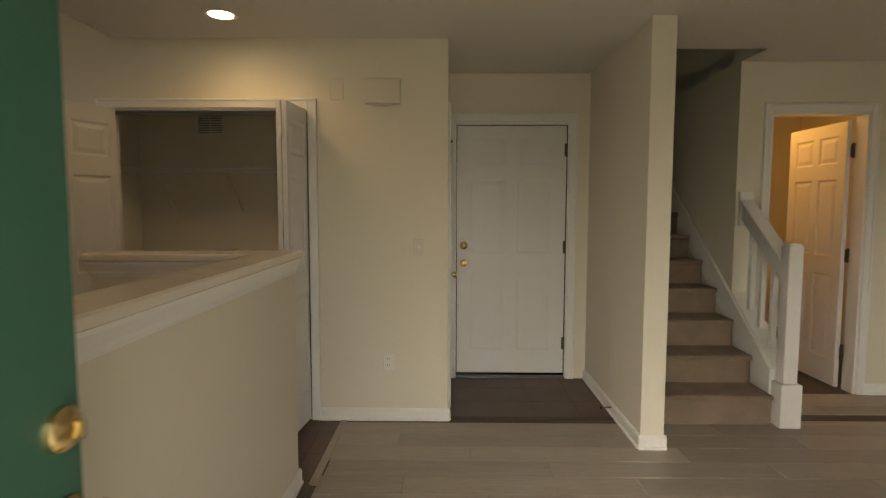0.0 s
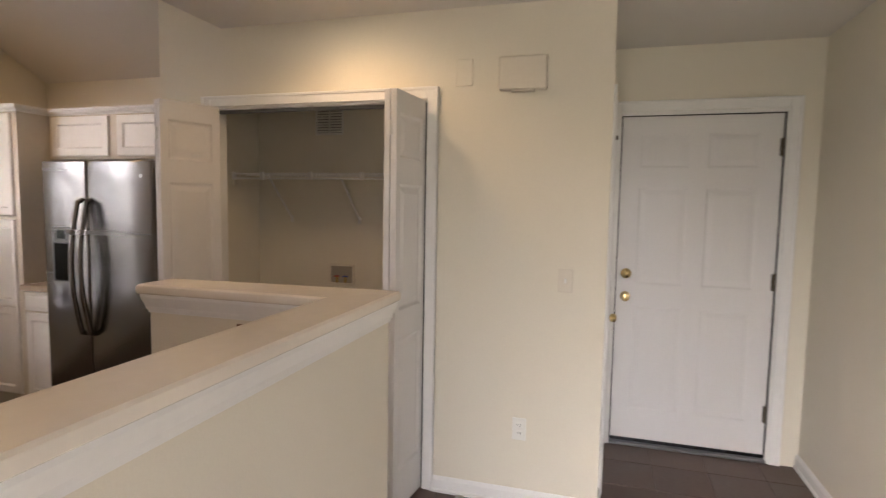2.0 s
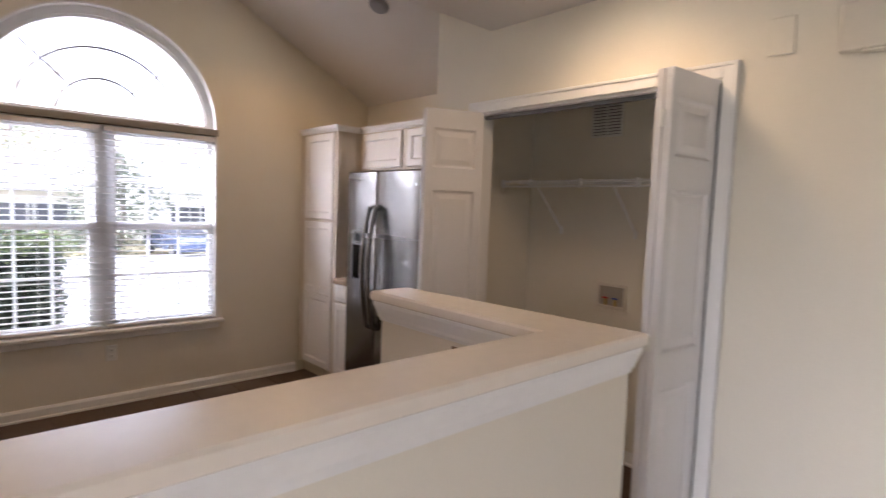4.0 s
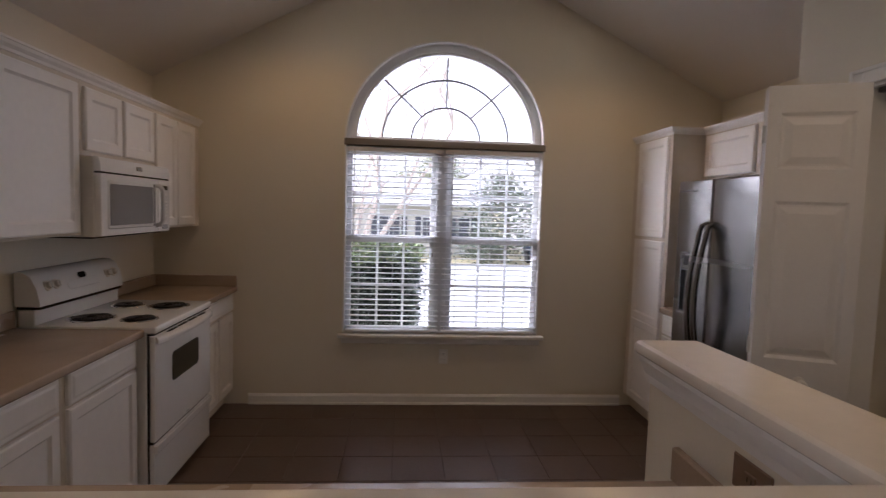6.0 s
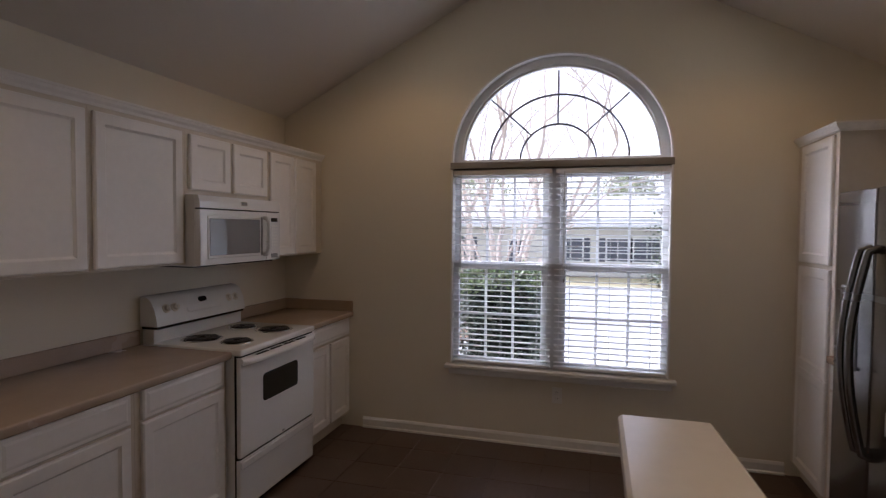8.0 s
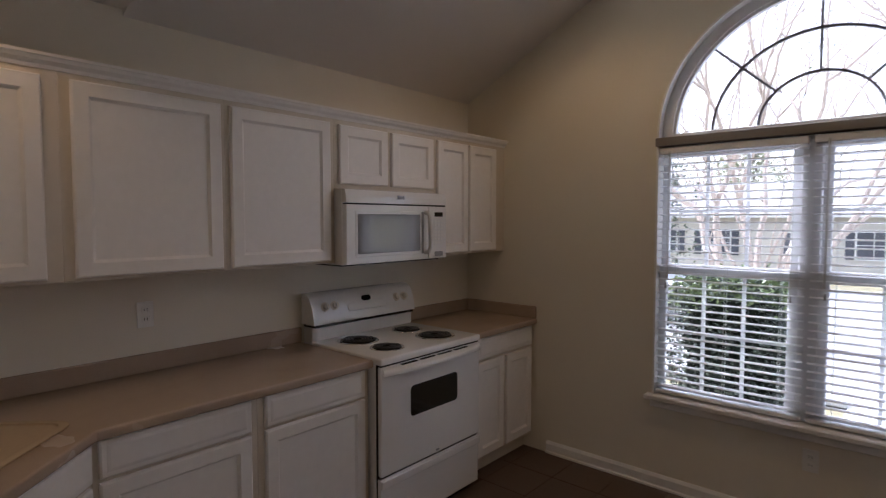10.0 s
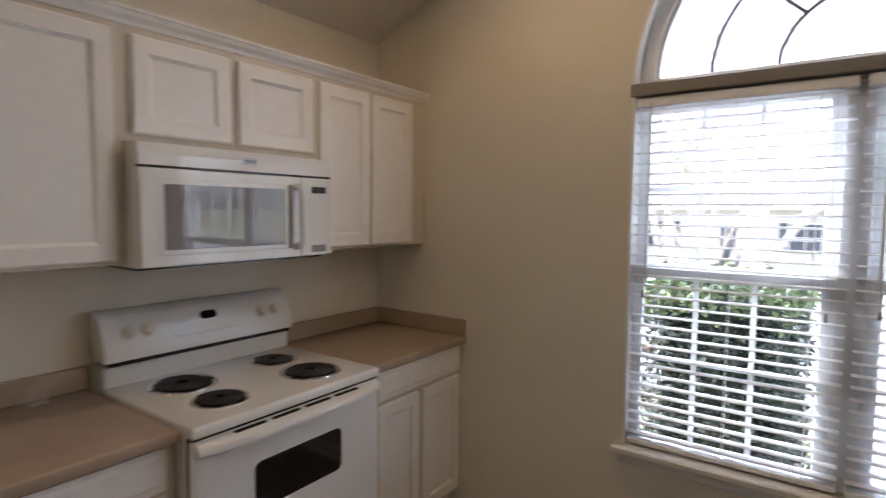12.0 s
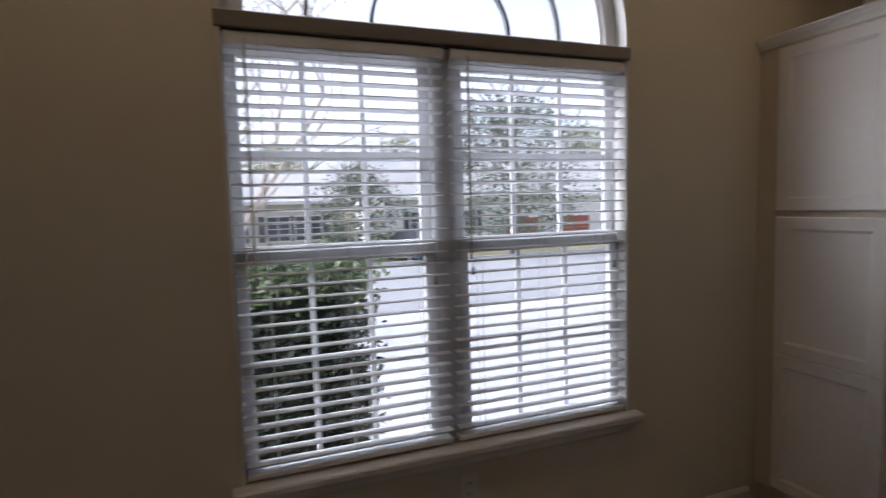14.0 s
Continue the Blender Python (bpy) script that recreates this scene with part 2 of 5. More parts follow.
def panel_front(w, h, m, t=0.019, rail=0.055, recess=0.010, bm=None):
    """A cabinet door: a frame with a stepped, sunken panel. Local x 0..w, y 0..t, z 0..h."""
    bm = bm or bmesh.new()

    def ring(inset, y):
        return [m @ Vector(p) for p in ((inset, y, inset), (w - inset, y, inset), (w - inset, y, h - inset), (inset, y, h - inset))]

    return loft([ring(0, 0), ring(0, t - 0.006), ring(0.006, t), ring(rail, t), ring(rail + 0.003, t - recess * 0.35), ring(rail + 0.011, t - recess)], bm)


def six_panel_door(w, h, t, m, bm=None, cols=2, deep=1.0):
    """A moulded six-panel door leaf: slab with sunken, raised fields on both sides. Local x 0..w, y 0..t, z 0..h."""
    bm = bm or bmesh.new()
    stile, mid = 0.115 * w / 0.9, 0.10 * w / 0.9
    pw = (w - 2 * stile - (cols - 1) * mid) / cols
    zs = [(0.20, 0.20 + 0.66), (1.00, 1.00 + 0.60), (1.72, 1.72 + 0.21)]
    zs = [(a * h / 2.03, b * h / 2.03) for a, b in zs]
    xs = sorted({0, w, *[stile + i * (pw + mid) for i in range(cols)], *[stile + i * (pw + mid) + pw for i in range(cols)]})
    zz = sorted({0, h, *[v for p in zs for v in p]})
    for side in (0, 1):
        y, s = (0, 1) if side == 0 else (t, -1)
        grid = {(i, j): bm.verts.new(m @ Vector((x, y, z))) for i, x in enumerate(xs) for j, z in enumerate(zz)}
        for i in range(len(xs) - 1):
            for j in range(len(zz) - 1):
                quad = (grid[i, j], grid[i + 1, j], grid[i + 1, j + 1], grid[i, j + 1])
                if i % 2 and j % 2:
                    x0, x1, z0, z1 = xs[i], xs[i + 1], zz[j], zz[j + 1]
                    rings = [list(quad)]
                    for inset, d in ((0.012, 0.009 * deep), (0.020, 0.009 * deep), (0.045, 0.002 * deep)):
                        rings.append([bm.verts.new(m @ Vector(p)) for p in ((x0 + inset, y + s * d, z0 + inset), (x1 - inset, y + s * d, z0 + inset), (x1 - inset, y + s * d, z1 - inset), (x0 + inset, y + s * d, z1 - inset))])
                    for a, b in zip(rings, rings[1:]):
                        for k in range(4):
                            bm.faces.new((a[k], a[(k + 1) % 4], b[(k + 1) % 4], b[k]))
                    bm.faces.new(rings[-1])
                else:
                    bm.faces.new(quad)
    loft([[m @ Vector(p) for p in ((0, 0, 0), (w, 0, 0), (w, 0, h), (0, 0, h))], [m @ Vector(p) for p in ((0, t, 0), (w, t, 0), (w, t, h), (0, t, h))]], bm, close=False)
    return bm


def knob(parent, at, out, r=0.027, mat=BRASS, name="knob"):
    o = Vector(out)
    m = Matrix.Translation(at) @ o.to_track_quat("Z", "Y").to_matrix().to_4x4()
    return part(name, turned([(0.0, 0), (r * 1.15, 0), (r * 1.15, 0.006), (r * 0.45, 0.012), (r * 0.42, 0.03), (r * 0.9, 0.036), (r, 0.05), (r * 0.85, 0.062), (r * 0.3, 0.066), (0, 0.066)], m, seg=20), mat, parent, smooth=True)


def deadbolt(parent, at, out):
    o = Vector(out)
    m = Matrix.Translation(at) @ o.to_track_quat("Z", "Y").to_matrix().to_4x4()
    ob = part("deadbolt", turned([(0, 0), (0.033, 0), (0.032, 0.010), (0.025, 0.018), (0.014, 0.023), (0, 0.025)], m, seg=20), BRASS, parent, smooth=True)
    part("thumb_turn", box(-0.004, 0.004, -0.014, 0.014, 0.022, 0.036, 0.002, m=m), BRASS, ob)
    return ob


def hinge(parent, x, y, z, mat=DARKMETAL, h=0.09):
    bm = rod((x, y, z - h / 2), (x, y, z + h / 2), 0.007, seg=10)
    for k in (-1, 1):
        rod((x, y, z + k * h / 2), (x, y, z + k * (h / 2 + 0.006)), 0.009, bm, seg=10)
    box(x - 0.022, x + 0.022, y - 0.002, y + 0.002, z - h / 2, z + h / 2, bm=bm)
    return part("hinge", bm, mat, parent)


def plate(name, at, along, out, label, sockets=0, toggles=0, w=0.07, h=0.115, mat=None):
    """A wall plate with outlet sockets or a switch toggle, at its centre on the wall."""
    m = frame_of(at, along, out)
    t = thing(name, at, label, "outlet" if sockets else "light switch")
    part("cover", box(-w / 2, w / 2, 0, 0.006, -h / 2, h / 2, 0.0025, m=m), mat or (CREAMPLASTIC if toggles else PLASTIC), t)
    for k in range(sockets):
        z = (k - (sockets - 1) / 2) * 0.042
        s = part("socket", box(-0.017, 0.017, 0.004, 0.009, z - 0.014, z + 0.014, 0.003, m=m), mat or PLASTIC, t)
        bm = bmesh.new()
        for dx in (-0.006, 0.006):
            box(dx - 0.0012, dx + 0.0012, 0.008, 0.0096, z - 0.004, z + 0.006, bm=bm, m=m)
        part("slot", bm, BLACK, s)
    for k in range(toggles):
        part("toggle", box(-0.005, 0.005, 0.004, 0.018, -0.012, 0.010, 0.002, m=m), PLASTIC, t)
    return t

# ---- plan ----
XW, YS, YN, YC = -4.87, 1.10, 5.46, 4.66          # window wall, kitchen south and north walls, closet wall
RIDGE, EAVE, SLOPE, FLAT = 3.28, 2.45, 0.513, 2.48
EDGE = -2.53                                       # where the flat ceiling ends and the vault begins
CORNER, PIER = -2.96, -0.40                        # closet block's outer corners
WIN_Y, WIN_R, SILL, SPRING, ARC, RISE = 3.274, 0.768, 0.56, 2.05, 2.075, 0.738


def vault(y):
    return EAVE + SLOPE * (RISE_Y - abs(y - RIDGE))


RISE_Y = RIDGE - YS


def structure(name, bm, mat, label, parent=None):
    ob = part(name, bm, mat, parent)
    return tagged(ob, label, name.split("_")[0], "", "structure")


def arch(y, r=WIN_R, rise=RISE):
    return ARC + rise * math.sqrt(max(0.0, 1 - ((y - WIN_Y) / r) ** 2))


def column(bm, y0, y1, b0, b1, t0, t1, x0=XW - 0.14, x1=XW):
    loft([[(x0, y0, b0), (x0, y1, b1), (x0, y1, t1), (x0, y0, t0)], [(x1, y0, b0), (x1, y1, b1), (x1, y1, t1), (x1, y0, t0)]], bm)


# ---- walls ----
bm = bmesh.new()
ys = [YS - 0.12, YS, WIN_Y - WIN_R]
for a, b in zip(ys, ys[1:]):
    column(bm, a, b, -0.15, -0.15, vault(max(a, YS)) + 0.02, vault(b) + 0.02)
steps = [WIN_Y - WIN_R * math.cos(math.pi * k / 40) for k in range(41)]
for a, b in zip(steps, steps[1:]):
    column(bm, a, b, -0.15, -0.15, SILL, SILL)
    column(bm, a, b, arch(a), arch(b), vault(a) + 0.02, vault(b) + 0.02)
column(bm, WIN_Y + WIN_R, YN, -0.15, -0.15, vault(WIN_Y + WIN_R) + 0.02, vault(YN) + 0.02)
column(bm, YN, YN + 0.12, -0.15, -0.15, vault(YN), vault(YN))
bmesh.ops.remove_doubles(bm, verts=bm.verts, dist=1e-5)
structure("wall_west", bm, PAINT, "cream painted gable wall with a tall arched window")
structure("wall_south", box(XW, -1.14, YS - 0.12, YS, -0.15, 2.7), PAINT, "cream painted kitchen wall behind the cabinets")
structure("wall_north", box(XW, CORNER - 0.02, YN, YN + 0.12, -0.15, 2.7), PAINT, "cream painted wall behind the refrigerator")
# closet block
CL0, CL1, CLH = -2.60, -1.30, 2.045
bm = box(CORNER, CL0, YC, YC + 0.11, 0, FLAT)
box(CL1, PIER, YC, YC + 0.11, 0, FLAT, bm=bm)
box(CL0, CL1, YC, YC + 0.11, CLH, FLAT, bm=bm)
box(CORNER, EDGE, YC, YC + 0.11, FLAT, vault(YC) + 0.05, bm=bm)
structure("wall_closet", bm, PAINT, "cream painted wall with the laundry closet opening")
bm = box(CORNER, CORNER + 0.11, YC + 0.11, YN, 0, 2.9)
structure("wall_closet_side", bm, PAINT, "cream painted side wall of the laundry closet")
structure("wall_closet_back", box(CORNER, PIER - 0.11, 5.47, 5.58, 0, FLAT), PAINT, "cream painted back wall of the laundry closet")
structure("wall_closet_end", box(-1.22, -1.11, YC + 0.11, 5.47, 0, FLAT), PAINT, "cream painted end wall of the laundry closet")
structure("wall_entry_side", box(PIER - 0.11, PIER, YC + 0.11, 5.70, 0, FLAT), PAINT, "cream painted wall beside the front door")
# front door wall
FD0, FD1, FDY = -0.355, 0.585, 5.585
bm = box(PIER, FD0, FDY - 0.02, FDY + 0.14, 0, FLAT)
box(FD1, 0.767, FDY - 0.02, FDY + 0.14, 0, FLAT, bm=bm)
box(FD0, FD1, FDY - 0.02, FDY + 0.14, 2.10, FLAT, bm=bm)
structure("wall_entry", bm, PAINT, "cream painted wall round the front door")
structure("wall_stair_left", box(0.735, 0.872, 4.25, 8.4, 0, 5.0), PAINT, "cream painted wall between entry and staircase")
# wall with the side room's doorway
SY, SX0, SX1, SH = 5.22, 1.98, 2.70, 2.12
bm = box(1.74, SX0, SY, SY + 0.12, 0, FLAT)
box(SX1, 4.3, SY, SY + 0.12, 0, FLAT, bm=bm)
box(SX0, SX1, SY, SY + 0.12, SH, FLAT, bm=bm)
structure("wall_side", bm, PAINT, "cream painted wall with a doorway to a lit room")
structure("wall_stair_right", box(1.74, 1.84, SY + 0.12, 8.4, 0, 5.0), PAINT, "cream painted wall along the staircase")
bm = box(1.84, 4.3, 7.6, 7.72, 0, FLAT)
box(3.7, 3.82, SY + 0.12, 7.6, 0, FLAT, bm=bm)
structure("wall_side_room", bm, PAINT, "painted walls of the lit side room")
structure("wall_stair_top", box(0.767, 1.84, 8.4, 8.5, 0, 5.0), PAINT, "wall at the head of the staircase")
structure("wall_east", box(4.3, 4.42, 0.9, 7.72, 0, FLAT), PAINT, "cream painted wall of the living room")
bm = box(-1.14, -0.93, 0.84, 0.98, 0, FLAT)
# the opening from x 2.0 to 2.9 is unseen, added to let daylight in
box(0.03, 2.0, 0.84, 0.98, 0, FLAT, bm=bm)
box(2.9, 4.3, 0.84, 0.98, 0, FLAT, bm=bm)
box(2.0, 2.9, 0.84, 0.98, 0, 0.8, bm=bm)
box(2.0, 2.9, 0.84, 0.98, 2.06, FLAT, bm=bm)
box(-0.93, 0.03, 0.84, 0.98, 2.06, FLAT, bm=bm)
structure("wall_back", bm, PAINT, "cream painted wall with the open back door and an assumed, unseen window")

# ---- ceilings ----
bm = box(EDGE, 4.42, 0.84, YC, FLAT, FLAT + 0.1)
box(EDGE, 0.904, YC, 5.8, FLAT, FLAT + 0.1, bm=bm)
box(CORNER, EDGE, YC + 0.11, 5.8, FLAT, FLAT + 0.1, bm=bm)
box(0.904, 4.42, YC, 4.9, FLAT, FLAT + 0.1, bm=bm)
box(1.74, 4.42, 4.9, 7.8, FLAT, FLAT + 0.1, bm=bm)
box(0.767, 1.84, 4.9, 8.5, 5.0, 5.1, bm=bm)
box(0.904, 1.74, 4.8, 4.9, FLAT + 0.1, 5.0, bm=bm)
box(1.74, 1.84, 4.9, SY + 0.12, FLAT + 0.1, 5.0, bm=bm)
structure("ceiling_flat", bm, CEIL, "flat painted ceiling of hall and living room")
bm = bmesh.new()
for y0, y1 in ((YS - 0.12, RIDGE), (RIDGE, YN + 0.12)):
    z0 = EAVE - SLOPE * 0.12 if y0 < YS else vault(RIDGE)
    z1 = vault(RIDGE) if y0 < YS else EAVE - SLOPE * 0.12
    loft([[(XW - 0.14, y0, z0), (XW - 0.14, y1, z1), (XW - 0.14, y1, z1 + 0.1), (XW - 0.14, y0, z0 + 0.1)], [(EDGE, y0, z0), (EDGE, y1, z1), (EDGE, y1, z1 + 0.1), (EDGE, y0, z0 + 0.1)]], bm)
structure("ceiling_vault", bm, CEIL, "vaulted painted ceiling of the kitchen")
bm = bmesh.new()
for y0, y1 in ((YS - 0.12, RIDGE), (RIDGE, YN + 0.12)):
    column(bm, y0, y1, FLAT + 0.002, FLAT + 0.002, max(FLAT + 0.003, vault(y0)), max(FLAT + 0.003, vault(y1)), EDGE, EDGE + 0.1)
structure("wall_gable_infill", bm, PAINT, "painted wall over the edge of the flat ceiling")

# ---- floors: bases, pieces come last ----
floor_kitchen = structure("floor_kitchen", box(XW, -1.09, YS, YN, -0.12, -0.004), GROUT, "dark brown vinyl tile floor of kitchen and passage")
floor_entry = structure("floor_entry", box(PIER, 0.767, 4.70, 5.72, -0.12, -0.004), GROUT, "dark brown vinyl tile floor at the front door")
bm = box(-1.09, 4.3, 0.84, 4.70, -0.12, -0.004)
box(-1.09, PIER, 4.70, 4.78, -0.12, -0.004, bm=bm)
box(0.767, 4.3, 4.70, 7.7, -0.12, -0.004, bm=bm)
floor_living = structure("floor_living", bm, PLANKGAP, "greige plank floor of hall and living room")
structure("threshold_strip", prism([(-1.105, 3.80), (-1.065, 3.80), (-1.065, YC - 0.01), (-1.105, YC - 0.01)], -0.004, 0.006), PLANK, "thin strip between planks and tiles")
structure("threshold_strip", box(PIER, 0.767, 4.685, 4.715, -0.004, 0.006), DARKMETAL, "thin dark strip before the entry tiles")


def baseboard(x0, y0, x1, y1, out, h=0.082, t=0.014):
    """A baseboard from one point to another along a wall, with an eased top."""
    d, o = Vector((x1 - x0, y1 - y0, 0)), Vector((*out, 0))
    prof = [(0, 0), (t + 0.008, 0), (t + 0.008, 0.012), (t, 0.018), (t, h - 0.018), (t * 0.55, h - 0.006), (t * 0.3, h), (0, h)]
    a = [Vector((x0, y0, 0)) + o * u + Vector((0, 0, v)) for u, v in prof]
    return structure("baseboard", loft([a, [p + d for p in a]]), TRIM, "white painted baseboard along the wall")


baseboard(XW, 1.80, XW, 4.74, (1, 0))
baseboard(CL1 + 0.06, YC, PIER + 0.014, YC, (0, -1))
baseboard(PIER, YC, PIER, 4.80, (1, 0))
baseboard(0.735, 4.25, 0.735, FDY - 0.02, (-1, 0))
baseboard(0.721, 4.25, 0.886, 4.25, (0, -1))
baseboard(0.872, 4.25, 0.872, 4.66, (1, 0))
baseboard(SX1 + 0.06, SY, 4.3, SY, (0, -1))
baseboard(CORNER + 0.11, 5.47, -1.22, 5.47, (0, -1))


def casing(name, x0, x1, zt, y, out, w=0.06, t=0.016, label="white painted door casing"):
    """A flat casing with a raised outer bead round an opening in a wall across y."""
    bm = bmesh.new()
    for a, b, z0, z1 in ((x0 - w, x0, 0, zt + w), (x1, x1 + w, 0, zt + w), (x0, x1, zt, zt + w)):
        box(a, b, min(y, y + out * t), max(y, y + out * t), z0, z1, 0.004, bm=bm)
    for a, b, z0, z1 in ((x0 - w, x0 - w + 0.016, 0, zt + w), (x1 + w - 0.016, x1 + w, 0, zt + w), (x0 - w + 0.016, x1 + w - 0.016, zt + w - 0.016, zt + w)):
        box(a, b, min(y, y + out * (t + 0.006)), max(y, y + out * (t + 0.006)), z0, z1, 0.003, bm=bm)
    return structure(name, bm, TRIM, label)


casing("trim_closet", CL0, CL1, CLH, YC, -1, label="white painted casing of the laundry closet")
casing("trim_front_door", FD0 + 0.01, FD1 - 0.01, 2.10, FDY - 0.02, -1, 0.062, label="white painted casing of the front door")
casing("trim_side_door", SX0, SX1, SH, SY, -1, label="white painted casing of the side doorway")
bm = box(CL0, CL0 + 0.012, YC, YC + 0.11, 0, CLH)
box(CL1 - 0.012, CL1, YC, YC + 0.11, 0, CLH, bm=bm)
box(CL0 + 0.012, CL1 - 0.012, YC, YC + 0.11, CLH - 0.012, CLH, bm=bm)
structure("trim_closet_jamb", bm, TRIM, "white painted jamb of the laundry closet")
bm = box(SX0, SX0 + 0.015, SY, SY + 0.12, 0, SH)
box(SX1 - 0.015, SX1, SY, SY + 0.12, 0, SH, bm=bm)
box(SX0 + 0.015, SX1 - 0.015, SY, SY + 0.12, SH - 0.015, SH, bm=bm)
structure("trim_side_jamb", bm, TRIM, "white painted jamb of the side doorway")

# ---- half wall round the kitchen ----


def ell(o, z):
    """Outline of the L-shaped half wall, grown by o."""
    return [(-1.28 - o, 1.11, z), (-1.157 + o, 1.11, z), (-1.157 + o, 3.805 + o, z), (-2.062 - o, 3.752 + o, z), (-2.062 - o, 3.640 - o, z), (-1.28 - o, 3.640 - o, z)]


half = structure("half_wall", loft([ell(0, 0), ell(0, 1.164)]), PAINT, "cream painted L-shaped half wall between kitchen and hall")
part("moulding", loft([ell(0.001, 1.090), ell(0.005, 1.090), ell(0.006, 1.100), ell(0.011, 1.103), ell(0.012, 1.114), ell(0.018, 1.132), ell(0.024, 1.150), ell(0.024, 1.162), ell(0.001, 1.162)]), TRIM, half, "white stepped moulding under the cap")
part("cap", loft([ell(0.026, 1.162), ell(0.032, 1.167), ell(0.034, 1.180), ell(0.032, 1.192), ell(0.025, 1.199)]), CAP, half, "glossy cream painted wooden cap", smooth=True)
baseboard(-1.157, 1.11, -1.157, 3.819, (1, 0))
baseboard(-1.143, 3.806, -2.062, 3.753, (0, 1))
baseboard(-2.062, 3.640, -2.062, 3.752, (-1, 0))

# ---- arched window ----


def arch_ring(r, rise, x, n=40, drop=0.0):
    return [(x, WIN_Y - r * math.cos(math.pi * k / n), ARC + drop + rise * math.sin(math.pi * k / n)) for k in range(n + 1)]


def arch_band(r0, h0, r1, h1, x0, x1, n=40):
    """A half-round band between two half ellipses, x0..x1 thick."""
    bm = bmesh.new()
    rows = [[bm.verts.new(p) for p in arch_ring(r, h, x, n)] for r, h, x in ((r0, h0, x0), (r1, h1, x0), (r1, h1, x1), (r0, h0, x1))]
    for k in range(n):
        for a in range(4):
            b = (a + 1) % 4
            bm.faces.new((rows[a][k], rows[b][k], rows[b][k + 1], rows[a][k + 1]))
    for k in (0, n):
        bm.faces.new([rows[a][k] for a in range(4)])
    return bm


window = thing("window_1", (XW, WIN_Y, SILL), "tall arched white vinyl window with fanlight above paired sashes", "window", "", "structure")
XF0, XF1 = XW - 0.115, XW - 0.055          # frame depth
part("jamb_liner", arch_band(WIN_R, RISE, WIN_R - 0.012, RISE - 0.012, XW - 0.13, XW + 0.004), TRIM, window)
part("arch_frame", arch_band(WIN_R - 0.012, RISE - 0.012, WIN_R - 0.068, RISE - 0.066, XF0, XF1), VINYL, window)
part("arch_frame", arch_band(WIN_R - 0.066, RISE - 0.064, WIN_R - 0.084, RISE - 0.082, XF0 + 0.008, XF1 - 0.014), VINYL, window)
bm = box(XW - 0.13, XW + 0.004, WIN_Y - WIN_R, WIN_Y - WIN_R + 0.012, SILL, ARC)
box(XW - 0.13, XW + 0.004, WIN_Y + WIN_R - 0.012, WIN_Y + WIN_R, SILL, ARC, bm=bm)
part("jamb", bm, TRIM, window)
part("transom_bar", box(XF0, XF1, WIN_Y - WIN_R + 0.012, WIN_Y + WIN_R - 0.012, SPRING - 0.06, SPRING + 0.035, 0.004), VINYL, window)
part("window_sill", box(XW - 0.13, XW + 0.055, 2.474, 4.085, SILL - 0.028, SILL + 0.002, 0.006), TRIM, window)
part("sill_apron", box(XW, XW + 0.016, 2.50, 4.06, SILL - 0.075, SILL - 0.028, 0.004), TRIM, window)
YM = 3.258
part("mullion", box(XF0 - 0.01, XF1 + 0.004, YM - 0.045, YM + 0.045, SILL, SPRING - 0.06, 0.004), VINYL, window)
for y0, y1 in ((WIN_Y - WIN_R + 0.012, YM - 0.045), (YM + 0.045, WIN_Y + WIN_R - 0.012)):
    for z0, z1, dx in ((SILL, 1.315, 0.018), (1.285, SPRING - 0.06, -0.012)):
        sash = part("sash", box(XF0 + 0.02 + dx, XF0 + 0.045 + dx, y0, y0 + 0.042, z0, z1, 0.003), VINYL, window)
        bm = box(XF0 + 0.02 + dx, XF0 + 0.045 + dx, y1 - 0.042, y1, z0, z1, 0.003)
        part("stile", bm, VINYL, sash)
        part("rail", box(XF0 + 0.02 + dx, XF0 + 0.045 + dx, y0 + 0.042, y1 - 0.042, z0, z0 + 0.045, 0.003), VINYL, sash)
        part("rail", box(XF0 + 0.02 + dx, XF0 + 0.045 + dx, y0 + 0.042, y1 - 0.042, z1 - 0.045, z1, 0.003), VINYL, sash)
        w = y1 - y0 - 0.084
        for k in (1, 2):
            yy = y0 + 0.042 + w * k / 3
            part("muntin", box(XF0 + 0.027 + dx, XF0 + 0.039 + dx, yy - 0.009, yy + 0.009, z0 + 0.045, z1 - 0.045), VINYL, sash)
        zz = (z0 + z1) / 2
        part("muntin", box(XF0 + 0.026 + dx, XF0 + 0.040 + dx, y0 + 0.042, y1 - 0.042, zz - 0.009, zz + 0.009), VINYL, sash)
        pane = part("pane", box(XF0 + 0.031 + dx, XF0 + 0.035 + dx, y0 + 0.04, y1 - 0.04, z0 + 0.04, z1 - 0.04), GLASS, sash)
        pane.visible_shadow = False
for r, n in ((0.49, 36), (0.267, 28)):
    part("arch_muntin", arch_band(r + 0.006, r * 0.94 + 0.006, r - 0.006, r * 0.94 - 0.006, XF0 + 0.03, XF0 + 0.05, n), MUNTIN, window)
for a in (45, 90, 135):
    c, s = math.cos(radians(a)), math.sin(radians(a))
    x = XF0 + 0.04
    part("arch_muntin", rod((x, WIN_Y + 0.262 * c, ARC + 0.247 * s), (x, WIN_Y + 0.684 * c, ARC + 0.634 * s), 0.007, seg=8), MUNTIN, window)
bm = bmesh.new()
rows = [[bm.verts.new(p) for p in arch_ring(WIN_R - 0.08, RISE - 0.078, x)] for x in (XF0 + 0.036, XF0 + 0.040)]
bm.faces.new(rows[0])
bm.faces.new(rows[1])
for k in range(40):
    bm.faces.new((rows[0][k], rows[0][k + 1], rows[1][k + 1], rows[1][k]))
